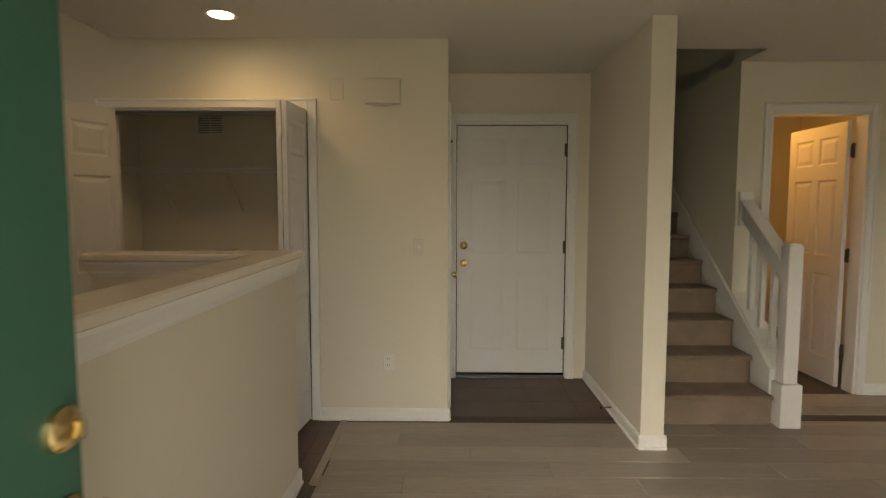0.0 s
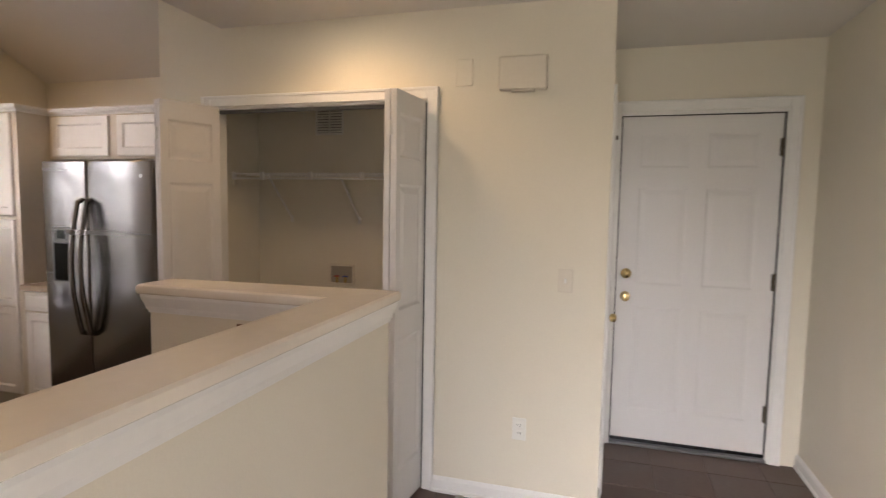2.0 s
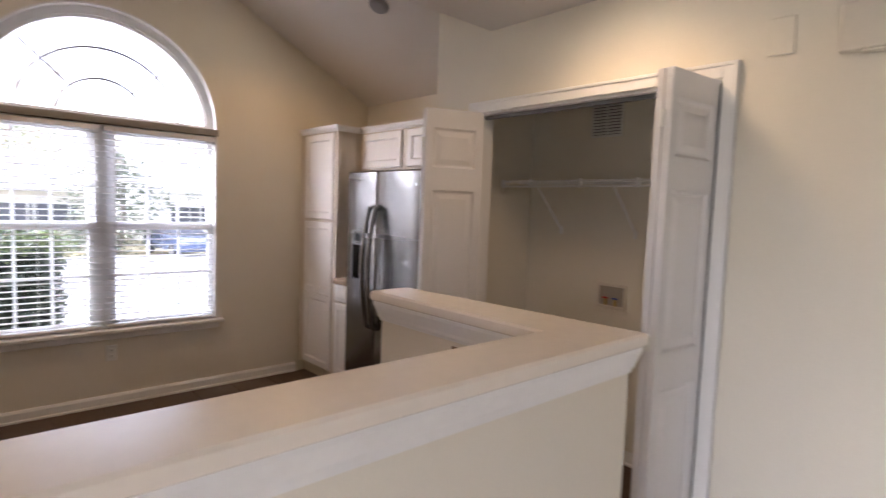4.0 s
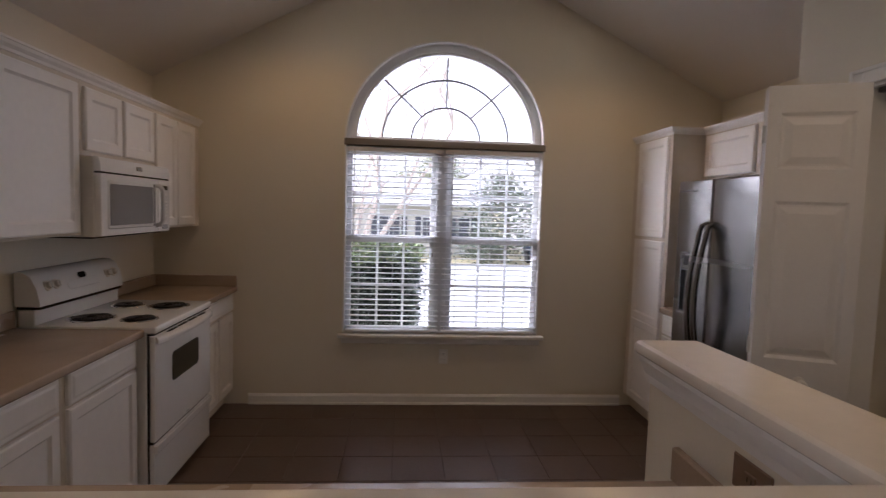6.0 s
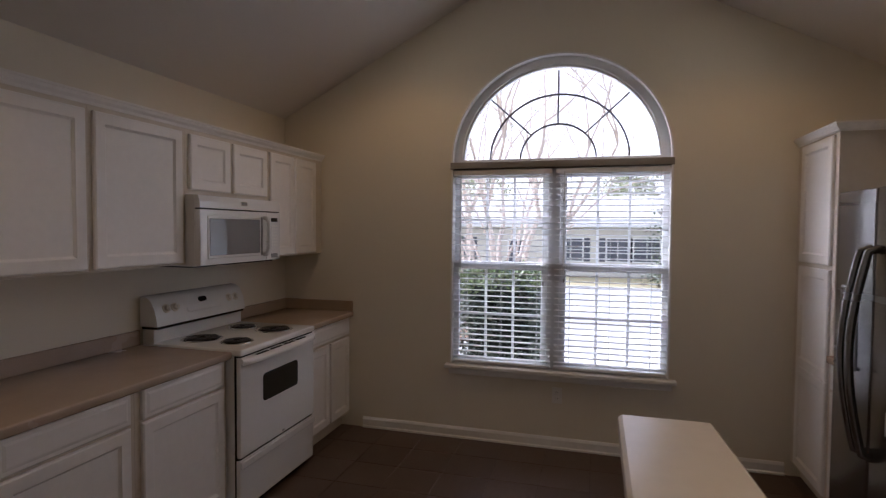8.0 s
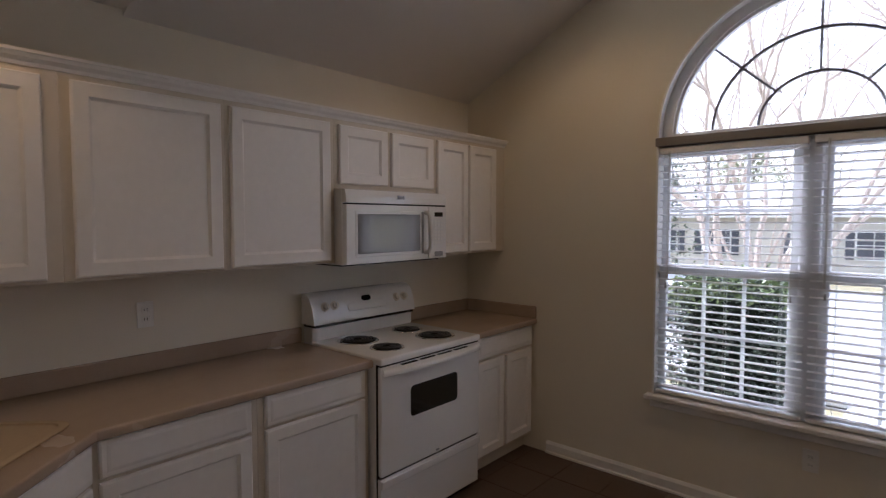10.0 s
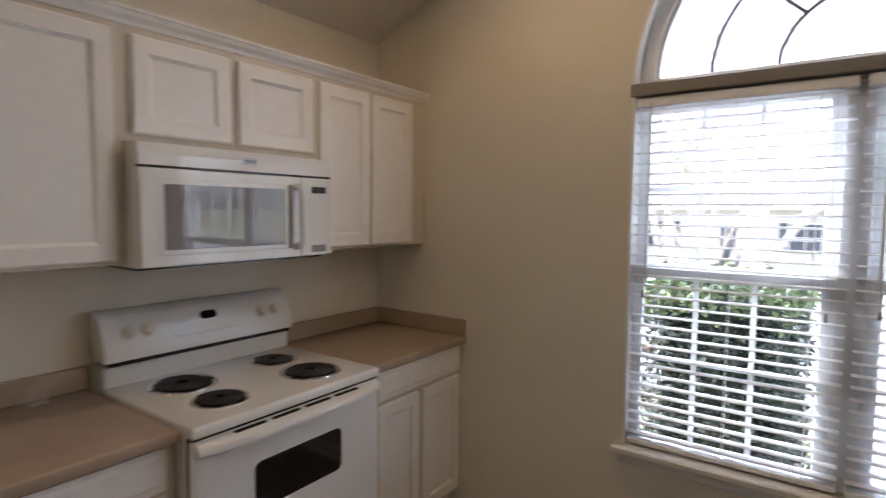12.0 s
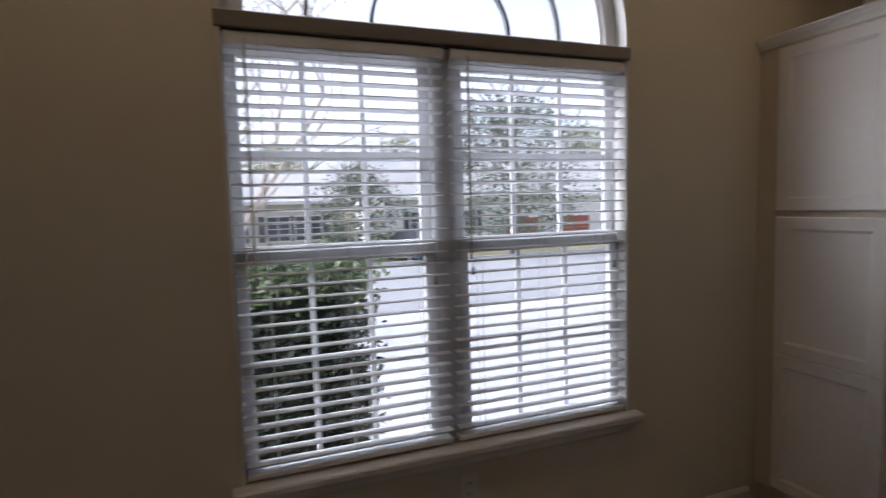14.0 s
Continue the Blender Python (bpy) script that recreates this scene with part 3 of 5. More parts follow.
bm.faces.new((rows[0][0], rows[0][-1], rows[1][-1], rows[1][0]))
pane = part("arch_pane", bm, GLASS, window)
pane.visible_shadow = False
for y in (2.56, 3.20, 3.32, 3.98):
    part("sash_lock", box(XF1 - 0.006, XF1 + 0.006, y - 0.02, y + 0.02, 1.318, 1.332, 0.002), VINYL, window)

# ledge and the two blinds
part("valance_board", box(XW - 0.05, XW + 0.012, WIN_Y - WIN_R - 0.006, WIN_Y + WIN_R + 0.006, SPRING - 0.040, SPRING + 0.010, 0.004), LEDGE, window, "beige valance board across the window, its colour darkened for shade")
XB = XW - 0.024


def blind(y0, y1, label, cords):
    b = thing("window_blind", (XB, (y0 + y1) / 2, SILL + 0.01), label, "blind", "blinds in the arched window")
    part("headrail", box(XB - 0.026, XB + 0.022, y0, y1, SPRING - 0.085, SPRING - 0.046, 0.003), SLAT, b)
    part("bottom_rail", box(XB - 0.025, XB + 0.025, y0, y1, SILL + 0.012, SILL + 0.032, 0.004), SLAT, b)
    z0, z1, n = SILL + 0.06, SPRING - 0.10, 33
    w = y1 - y0
    bm = bmesh.new()
    prof = [(-0.025, -0.0035), (-0.012, 0.0005), (0.0, 0.0015), (0.012, 0.0005), (0.025, -0.0035)]
    ring = [(u, v + 0.0014) for u, v in prof] + [(u, v - 0.0014) for u, v in reversed(prof)]
    loft([[(u, -w / 2, v) for u, v in ring], [(u, w / 2, v) for u, v in ring]], bm)
    me = mesh_from("slat", bm, SLAT)
    for k in range(n):
        s = new("slat", me)
        s.parent = b
        s.matrix_parent_inverse = world_of(b).inverted()
        s.matrix_basis = pose(XB, (y0 + y1) / 2, z0 + (z1 - z0) * k / (n - 1), 0, -4 + random.uniform(-1.2, 1.2), random.uniform(-0.12, 0.12))
    for f in (0.14, 0.5, 0.86):
        y = y0 + w * f
        for dx in (-0.0255, 0.0255):
            part("ladder_cord", rod((XB + dx, y, SILL + 0.03), (XB + dx, y, SPRING - 0.085), 0.0011, seg=5), CORD, b)
    for y, z in cords:
        c = part("lift_cord", rod((XB + 0.032, y, z), (XB + 0.032, y, SPRING - 0.07), 0.0012, seg=5), CORD, b)
        part("tassel", rod((XB + 0.032, y, z - 0.03), (XB + 0.032, y, z), 0.007, seg=10, r2=0.004), GREYPLASTIC, c)
    part("tilt_wand", rod((XB + 0.034, y0 + 0.06, 1.25), (XB + 0.034, y0 + 0.06, SPRING - 0.07), 0.004, seg=8), CORD, b)
    return b


blind(WIN_Y - WIN_R + 0.018, YM - 0.012, "white slatted blind, lowered and open, in the sash window", ((2.575, 1.225), (3.19, 1.20)))
blind(YM + 0.012, WIN_Y + WIN_R - 0.018, "white slatted blind, lowered and open, beside its twin", ((3.335, 1.225), (3.965, 1.21)))

# ---- kitchen cabinets ----
NORTHWARD = ((1, 0, 0), (0, 1, 0))
SOUTHWARD = ((1, 0, 0), (0, -1, 0))


def rounded(w, h, r, n=5):
    """Outline of a rounded rectangle about the origin."""
    out = []
    for cx, cy, a in ((w / 2 - r, h / 2 - r, 0), (-w / 2 + r, h / 2 - r, 90), (-w / 2 + r, -h / 2 + r, 180), (w / 2 - r, -h / 2 + r, 270)):
        for k in range(n + 1):
            b = radians(a + 90 * k / n)
            out.append((cx + r * math.cos(b), cy + r * math.sin(b)))
    return out


def pad(w, h, r, m, t, ease=0.003, bm=None):
    """A rounded slab standing on a front: local x across, y out (0..t), z up, about its centre."""
    rings = []
    for inset, y in ((0, 0), (0, t - ease), (ease, t)):
        rings.append([m @ Vector((x, y, z)) for x, z in rounded(w - 2 * inset, h - 2 * inset, max(r - inset, 0.001))])
    return loft(rings, bm)


def cabinet(name, label, x0, x1, y_back, y_front, z0, z1, fronts, facing, toe=0.0, group=""):
    """A cabinet unit with its body and fronts. fronts: (name, x, width, z, height, style)."""
    a, o = facing
    t = thing(name, ((x0 + x1) / 2, (y_back + y_front) / 2, 0 if toe else z0), label, "cabinet", group)
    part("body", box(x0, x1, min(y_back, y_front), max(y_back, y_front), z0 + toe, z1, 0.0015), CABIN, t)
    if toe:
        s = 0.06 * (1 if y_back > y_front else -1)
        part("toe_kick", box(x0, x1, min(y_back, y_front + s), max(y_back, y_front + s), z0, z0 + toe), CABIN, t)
    for kind, x, w, z, h in fronts:
        m = frame_of((x, y_front, z), a, o)
        if kind == "drawer_front":
            part(kind, panel_front(w, h, m, rail=0.020, recess=-0.003), CAB, t)
        else:
            part(kind, panel_front(w, h, m, rail=0.052), CAB, t)
    return t


YF = 1.672
BASE = "base cabinets"
cabinet("base_cabinet", "white corner base cabinet with two doors and one drawer", XW, -4.169, YS, YF, 0, 0.872, [("drawer_front", -4.845, 0.61, 0.735, 0.13), ("door", -4.845, 0.30, 0.125, 0.59), ("door", -4.515, 0.28, 0.125, 0.59)], NORTHWARD, 0.1, BASE)
cabinet("base_cabinet", "white base cabinet with drawer and one door beside the stove", -3.382, -2.79, YS, YF, 0, 0.872, [("drawer_front", -3.352, 0.53, 0.735, 0.135), ("door", -3.352, 0.53, 0.125, 0.595)], NORTHWARD, 0.1, BASE)
cabinet("base_cabinet", "white base cabinet with drawer and one door by the corner sink", -2.79, -2.202, YS, YF, 0, 0.872, [("drawer_front", -2.76, 0.538, 0.735, 0.135), ("door", -2.76, 0.538, 0.125, 0.595)], NORTHWARD, 0.1, BASE)
# diagonal sink cabinet and the run along the half wall
corner = thing("corner_sink_cabinet", (-1.8, 1.6, 0), "white diagonal corner cabinet under the sink", "cabinet")
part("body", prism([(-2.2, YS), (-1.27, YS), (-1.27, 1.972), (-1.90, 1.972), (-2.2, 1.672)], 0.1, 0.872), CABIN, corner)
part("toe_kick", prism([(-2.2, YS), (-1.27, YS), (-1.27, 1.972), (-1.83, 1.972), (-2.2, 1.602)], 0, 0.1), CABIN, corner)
d = Vector((1, 1, 0)).normalized()
mdiag = frame_of((-2.2, 1.672, 0.125), d, (-d.y, d.x, 0))
part("door", panel_front(0.388, 0.595, Matrix.Translation(d * 0.018) @ mdiag), CAB, corner)
part("drawer_front", panel_front(0.388, 0.13, Matrix.Translation(d * 0.018 + Vector((0, 0, 0.61))) @ mdiag, rail=0.012, recess=-0.002), CAB, corner)
run = thing("base_cabinet", (-1.6, 2.9, 0), "white base cabinet along the half wall", "cabinet", BASE)
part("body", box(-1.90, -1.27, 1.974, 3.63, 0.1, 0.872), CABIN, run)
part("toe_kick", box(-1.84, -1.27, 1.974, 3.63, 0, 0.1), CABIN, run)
for y in (2.13, 2.63, 3.13):
    m = frame_of((-1.90, y, 0.125), (0, 1, 0), (-1, 0, 0))
    part("door", panel_front(0.46, 0.595, m), CAB, run)
    part("drawer_front", panel_front(0.46, 0.13, Matrix.Translation((0, 0, 0.61)) @ m, rail=0.012, recess=-0.002), CAB, run)

# ---- worktops, sink ----
SINK = Matrix.Translation((-1.82, 1.63, 0)) @ Matrix.Rotation(math.atan2(d.y, d.x), 4, "Z")


def worktop(outline, label, hole=None):
    bm = bmesh.new()
    loops = [outline] + ([hole] if hole else [])
    edges = []
    for pts in loops:
        vs = [bm.verts.new((x, y, 0.912)) for x, y in pts]
        edges += [bm.edges.new((vs[i], vs[(i + 1) % len(vs)])) for i in range(len(vs))]
    bmesh.ops.triangle_fill(bm, use_beauty=True, use_dissolve=False, edges=edges, normal=(0, 0, 1))
    top = list(bm.faces)
    out = bmesh.ops.extrude_face_region(bm, geom=top)
    low = [g for g in out["geom"] if isinstance(g, bmesh.types.BMVert)]
    bmesh.ops.translate(bm, verts=low, vec=(0, 0, -0.040))
    rim = [e for e in bm.edges if len(e.link_faces) == 2 and abs(e.verts[0].co.z - e.verts[1].co.z) < 1e-6 and e.calc_face_angle(0) > 1.0]
    bmesh.ops.bevel(bm, geom=rim, offset=0.009, segments=3, affect="EDGES", profile=0.5)
    t = thing("worktop", (outline[0][0], outline[0][1], 0.872), label, "worktop")
    part("slab", bm, COUNTER, t, smooth=True)
    return t


hole = [tuple((SINK @ Vector((x, y, 0)))[:2]) for x, y in rounded(0.56, 0.42, 0.06)]
top = worktop([(-3.382, YS + 0.001), (-1.268, YS + 0.001), (-1.268, 3.632), (-1.878, 3.632), (-1.878, 2.044), (-2.21, 1.712), (-3.382, 1.712)], "taupe laminate worktop that turns diagonally at the corner sink", hole)
part("backsplash", box(-3.382, -1.29, YS + 0.001, YS + 0.020, 0.912, 0.994, 0.004), COUNTER, top)
part("backsplash", box(-1.289, -1.268, YS + 0.02, 3.632, 0.912, 0.994, 0.004), COUNTER, top)
part("backsplash", box(-1.878, -1.29, 3.612, 3.632, 0.912, 0.994, 0.004), COUNTER, top)
top2 = worktop([(XW + 0.001, YS + 0.001), (-4.169, YS + 0.001), (-4.169, 1.712), (XW + 0.001, 1.712)], "taupe laminate worktop in the corner beside the stove")
part("backsplash", box(XW + 0.001, -4.169, YS + 0.001, YS + 0.020, 0.912, 0.994, 0.004), COUNTER, top2)
part("backsplash", box(XW + 0.001, XW + 0.020, YS + 0.020, 1.71, 0.912, 0.994, 0.004), COUNTER, top2)
sink = thing("corner_sink", tuple(SINK.translation + Vector((0, 0, 0.74))), "biscuit coloured sink basin set diagonally in the worktop", "sink")
rings = []
for w, h, r, z in ((0.60, 0.46, 0.07, 0.914), (0.60, 0.46, 0.07, 0.918), (0.585, 0.445, 0.065, 0.921), (0.55, 0.41, 0.055, 0.920), (0.54, 0.40, 0.055, 0.905), (0.51, 0.37, 0.06, 0.76), (0.46, 0.32, 0.05, 0.745)):
    rings.append([SINK @ Vector((x, y, z)) for x, y in rounded(w, h, r)])
part("basin", loft(rings), SINKM, sink, smooth=True)
part("drain", turned([(0, 0), (0.045, 0), (0.045, 0.004), (0.03, 0.002), (0, 0.002)], SINK @ Matrix.Translation((0, 0, 0.746))), CHROME, sink, smooth=True)

# ---- upper cabinets ----
YU, UB, UT = 1.430, 1.368, 2.105
UP = "wall cabinets over the worktop"
cabinet("wall_cabinet", "white wall cabinet with two narrow doors in the corner", XW, -4.136, YS, YU, UB, UT, [("door", -4.755, 0.295, UB + 0.012, 0.695), ("door", -4.445, 0.30, UB + 0.012, 0.695)], NORTHWARD, group=UP)
cabinet("wall_cabinet", "short white two-door wall cabinet over the microwave", -4.136, -3.375, YS, YU, 1.748, UT, [("door", -4.11, 0.345, 1.772, 0.30), ("door", -3.735, 0.335, 1.772, 0.30)], NORTHWARD, group=UP)
cabinet("wall_cabinet", "white wall cabinet with one wide door beside the microwave", -3.375, -2.80, YS, YU, UB, UT, [("door", -3.345, 0.525, UB + 0.012, 0.695)], NORTHWARD, group=UP)
cabinet("wall_cabinet", "white wall cabinet with one wide door", -2.80, -2.205, YS, YU, UB, UT, [("door", -2.78, 0.54, UB + 0.012, 0.695)], NORTHWARD, group=UP)
cabinet("wall_cabinet", "white wall cabinet with one wide door near the sink", -2.205, -1.62, YS, YU, UB, UT, [("door", -2.155, 0.50, UB + 0.012, 0.695)], NORTHWARD, group=UP)


def crown(name, path, label):
    """A crown moulding that follows a path of corners; each with its outward way."""
    prof = [(0.0, 0.0), (0.006, 0.0), (0.010, 0.012), (0.024, 0.024), (0.030, 0.036), (0.034, 0.038), (0.034, 0.048), (0.0, 0.048)]
    rings = [[Vector((x + ox * u, y + oy * u, UT - 0.008 + v)) for u, v in prof] for x, y, ox, oy in path]
    t = thing(name, (path[0][0], path[0][1], UT), label, "moulding")
    part("moulding", loft(rings), CAB, t)
    return t


crown("crown_moulding", [(XW + 0.001, YU, 0, 1), (-1.62, YU, 1, 1), (-1.62, YS, 1, 0)], "white crown moulding along the tops of the wall cabinets")

# ---- stove ----
RX0, RX1 = -4.165, -3.386
stove = thing("electric_stove", ((RX0 + RX1) / 2, 1.45, 0), "white electric coil stove with a dark oven window", "stove")
RC = (RX0 + RX1) / 2
part("body", box(RX0 + 0.004, RX1 - 0.004, YS + 0.03, 1.718, 0.04, 0.885, 0.004), APPL, stove)
# black strips put in for the dark gaps at both sides of the door
for x0, x1 in ((RX0 + 0.006, RX0 + 0.014), (RX1 - 0.014, RX1 - 0.006)):
    part("door_seal", box(x0, x1, 1.719, 1.7265, 0.05, 0.884), BLACK, stove)
part("plinth", box(RX0 + 0.02, RX1 - 0.02, YS + 0.05, 1.70, 0.0, 0.042), BLACK, stove)
part("cooktop", box(RX0, RX1, YS + 0.09, 1.765, 0.885, 0.922, 0.011, seg=3), APPL, stove, smooth=True)
part("riser", box(RX0 + 0.004, RX1 - 0.004, YS + 0.02, YS + 0.10, 0.885, 0.996, 0.006, seg=2), APPL, stove)
bm = loft([[(x, y, z) for y, z in ((YS + 0.01, 1.012), (YS + 0.125, 1.012), (YS + 0.127, 1.03), (YS + 0.112, 1.10), (YS + 0.085, 1.155), (YS + 0.05, 1.178), (YS + 0.01, 1.18))] for x in (RX0 + 0.001, RX0 + 0.006, RX1 - 0.006, RX1 - 0.001)])
guard = part("control_panel", bm, APPL, stove, smooth=True)
# black filler painted as the shade under the control panel
part("gap", box(RX0 + 0.012, RX1 - 0.012, YS + 0.012, YS + 0.120, 0.9965, 1.0115), BLACK, stove)


def on_guard(x, z):
    y = YS + 0.127 - 0.015 * (z - 1.03) / 0.07 if z < 1.10 else YS + 0.112 - 0.027 * (z - 1.10) / 0.055
    return Matrix.Translation((x, y, z)) @ Matrix.Rotation(radians(20), 4, "X")


for x in (RX0 + 0.085, RX0 + 0.15, RX1 - 0.15, RX1 - 0.085):
    m = on_guard(x, 1.105) @ Matrix.Rotation(radians(-90), 4, "X")
    k = part("control_knob", turned([(0, -0.004), (0.026, -0.004), (0.026, 0.004), (0.019, 0.006), (0.017, 0.022), (0, 0.022)], m, seg=18), CREAMPLASTIC, guard, "cream control knob", smooth=True)
    part("pointer", box(-0.003, 0.003, 0.02, 0.028, -0.016, 0.016, 0.001, m=on_guard(x, 1.105)), PLASTIC, k)
m = on_guard(RC, 1.125)
part("clock", pad(0.07, 0.032, 0.0155, m, 0.006), RECESS, guard, "black oval clock")
bm = pad(0.30, 0.05, 0.02, on_guard(RC, 1.085), 0.0025)
part("touch_field", bm, APPL, guard)
# burners: chrome drip bowl and spiral coil
for x, y, r in ((RX1 - 0.195, 1.36, 0.098), (RX1 - 0.19, 1.60, 0.078), (RX0 + 0.198, 1.355, 0.078), (RX0 + 0.205, 1.59, 0.098)):
    m = Matrix.Translation((x, y, 0.9215))
    ring = part("drip_bowl", turned([(r * 0.2, 0.0008), (r * 0.9, 0.0012), (r * 1.02, 0.004), (r * 1.08, 0.006), (r * 1.15, 0.004), (r * 1.17, 0.0008)], m, seg=36), CHROME, stove, "chrome drip bowl", smooth=True)
    part("bowl_well", turned([(0, 0.0016), (r * 0.98, 0.0036), (r * 0.98, 0.0042), (0, 0.0022)], m, seg=36), BLACK, ring)
    turns = 4.5
    pts = [(x + (r * 0.2 + r * 0.72 * k / 150) * math.cos(turns * 2 * math.pi * k / 150), y + (r * 0.2 + r * 0.72 * k / 150) * math.sin(turns * 2 * math.pi * k / 150), 0.930) for k in range(151)]
    part("coil", tube(pts, 0.0046, seg=6, flat=0.8), COIL, ring, "black spiral coil", smooth=True)
# oven door with window, vents and handle, and the drawer
odoor = part("oven_door", box(RX0 + 0.004, RX1 - 0.004, 1.731, 1.758, 0.335, 0.876, 0.008, seg=3), APPL, stove)
mo = frame_of((RC, 1.758, 0.665), *NORTHWARD)
bm = bmesh.new()
rows = []
for inset, y in ((0, 0.0005), (0.004, 0.0022)):
    ring = []
    for x, z in rounded(0.37 - 2 * inset, 0.155 - 2 * inset, 0.022):
        ring.append(mo @ Vector((x, y, z + 0.012 * (1 - (x / 0.185) ** 2) * (1 if z > 0 else -0.4))))
    rows.append(ring)
part("oven_window", loft(rows, bm), OVENGLASS, odoor, "dark oven window")
# swelling handle shelf across the door's top, with vent slots on its upper face
rows = []
for k in range(25):
    f = k / 24
    x, d = RX0 + 0.012 + (RX1 - RX0 - 0.024) * f, 0.014 + 0.040 * math.sin(math.pi * f) ** 0.6
    rows.append([(x, 1.7585, 0.872), (x, 1.7585 + d * 0.55, 0.868), (x, 1.7585 + d * 0.92, 0.858), (x, 1.7585 + d, 0.848), (x, 1.7585 + d * 0.94, 0.836), (x, 1.7585 + d * 0.75, 0.832), (x, 1.7585 + d * 0.55, 0.842), (x, 1.7585, 0.848)])
shelf_grip = part("oven_handle", loft(rows), APPL, odoor, smooth=True)
for k in range(4):
    xx = RC + (k - 1.5) * 0.135
    for y0 in (1.7600, 1.7690):
        part("vent_slot", box(xx - 0.056, xx + 0.056, y0, y0 + 0.0048, 0.8695, 0.8745, 0.001), BLACK, shelf_grip)
draw = part("drawer", box(RX0 + 0.004, RX1 - 0.004, 1.727, 1.752, 0.048, 0.322, 0.006, seg=2), APPL, stove)
part("drawer_lip", box(RX0 + 0.004, RX1 - 0.004, 1.7525, 1.766, 0.275, 0.318, 0.006, seg=2), APPL, draw)
# black fillers as the shade above the drawer and under the cooktop
part("gap_shade_line", box(RX0 + 0.01, RX1 - 0.01, 1.7185, 1.744, 0.3225, 0.3345), BLACK, stove)
part("gap_shade_line", box(RX0 + 0.01, RX1 - 0.01, 1.7185, 1.75, 0.8765, 0.8848), BLACK, stove)
part("badge", pad(0.03, 0.012, 0.005, frame_of((RC - 0.02, 1.758, 0.352), *NORTHWARD), 0.002), GREYPLASTIC, odoor)

# ---- microwave ----
MX0, MX1, MZ0, MZ1, MY = -4.134, -3.377, 1.357, 1.746, 1.490
mw = thing("microwave_oven", ((MX0 + MX1) / 2, 1.3, MZ0), "white microwave oven mounted over the stove", "microwave")
part("body", box(MX0, MX1, YS + 0.002, MY, MZ0, MZ1, 0.004), APPL, mw)
part("underside", box(MX0 + 0.01, MX1 - 0.01, YS + 0.02, MY - 0.02, MZ0 - 0.008, MZ0), BLACK, mw)
bm = loft([[(x, y, z) for y, z in ((MY, 1.674), (MY + 0.034, 1.674), (MY + 0.032, 1.71), (MY + 0.022, 1.742), (MY, 1.745))] for x in (MX0, MX1)])
grille = part("vent_hood", bm, APPL, mw)
part("badge", pad(0.062, 0.024, 0.003, frame_of(((MX0 + MX1) / 2, MY + 0.031, 1.709), *NORTHWARD), 0.004), CHROME, grille, "grey badge with a dark plate")
part("badge_plate", pad(0.05, 0.014, 0.002, frame_of(((MX0 + MX1) / 2, MY + 0.0355, 1.709), *NORTHWARD), 0.001), GREYPLASTIC, grille)
# black filler as the shade between hood and door
part("gap", box(MX0 + 0.003, MX1 - 0.003, MY, MY + 0.028, 1.6665, 1.6735), BLACK, mw)
DXS = MX0 + 0.155
mdoor = part("door", box(DXS + 0.002, MX1, MY, MY + 0.034, MZ0 + 0.004, 1.666, 0.005, seg=2), APPL, mw)
wx0, wx1 = DXS + 0.075, MX1 - 0.07
part("window_rim", pad(wx1 - wx0 + 0.03, 0.24, 0.012, frame_of(((wx0 + wx1) / 2, MY + 0.0345, 1.515), *NORTHWARD), 0.003), APPL, mdoor)
part("screen", pad(wx1 - wx0, 0.205, 0.006, frame_of(((wx0 + wx1) / 2, MY + 0.0378, 1.515), *NORTHWARD), 0.0015, 0.001), MICROGLASS, mdoor, "grey mirrored screen")
hx = DXS + 0.028
bm = tube([(hx, MY + 0.032, 1.40), (hx, MY + 0.06, 1.405), (hx, MY + 0.074, 1.43), (hx, MY + 0.076, 1.515), (hx, MY + 0.074, 1.60), (hx, MY + 0.06, 1.625), (hx, MY + 0.032, 1.63)], 0.013, seg=12)
part("handle", bm, APPL, mdoor, "curved vertical handle", smooth=True)
# grey strip painted as the handle's shadow on the door
part("handle_shade", box(hx + 0.018, hx + 0.034, MY + 0.034, MY + 0.040, 1.395, 1.635, 0.002), GREYPLASTIC, mdoor)
ctl = part("control_panel", box(MX0, DXS - 0.002, MY, MY + 0.034, MZ0 + 0.004, 1.666, 0.005, seg=2), APPL, mw)
cx = (MX0 + DXS) / 2 - 0.008
part("display", box(cx - 0.036, cx + 0.036, MY + 0.0343, MY + 0.036, 1.607, 1.632, 0.001), BLACK, ctl, "black display")
for j in range(7):
    for i in range(3):
        part("button", box(cx - 0.036 + i * 0.026, cx - 0.016 + i * 0.026, MY + 0.0343, MY + 0.0352, 1.575 - j * 0.021, 1.586 - j * 0.021), PLASTIC, ctl)
part("open_button", box(cx - 0.036, cx + 0.036, MY + 0.0343, MY + 0.037, 1.375, 1.402, 0.002), GREYPLASTIC, ctl, "dark grey start button")

# ---- pantry, narrow cabinet, cabinet over the refrigerator ----
PY = 4.775
NORTH = "cabinets on the refrigerator wall"
cabinet("pantry_cabinet", "tall white pantry cabinet with two stacked doors", XW, -4.275, YN, PY, 0, UT, [("door", -4.77, 0.45, 0.125, 0.625), ("door_upper_half", -4.77, 0.45, 0.7505, 0.61), ("door", -4.77, 0.45, 1.385, 0.70)], SOUTHWARD, 0.1, NORTH)
cabinet("base_cabinet", "narrow white base cabinet with drawer beside the refrigerator", -4.273, -3.925, YN, PY, 0, 0.872, [("drawer_front", -4.25, 0.30, 0.735, 0.13), ("door", -4.25, 0.30, 0.125, 0.595)], SOUTHWARD, 0.1, NORTH)
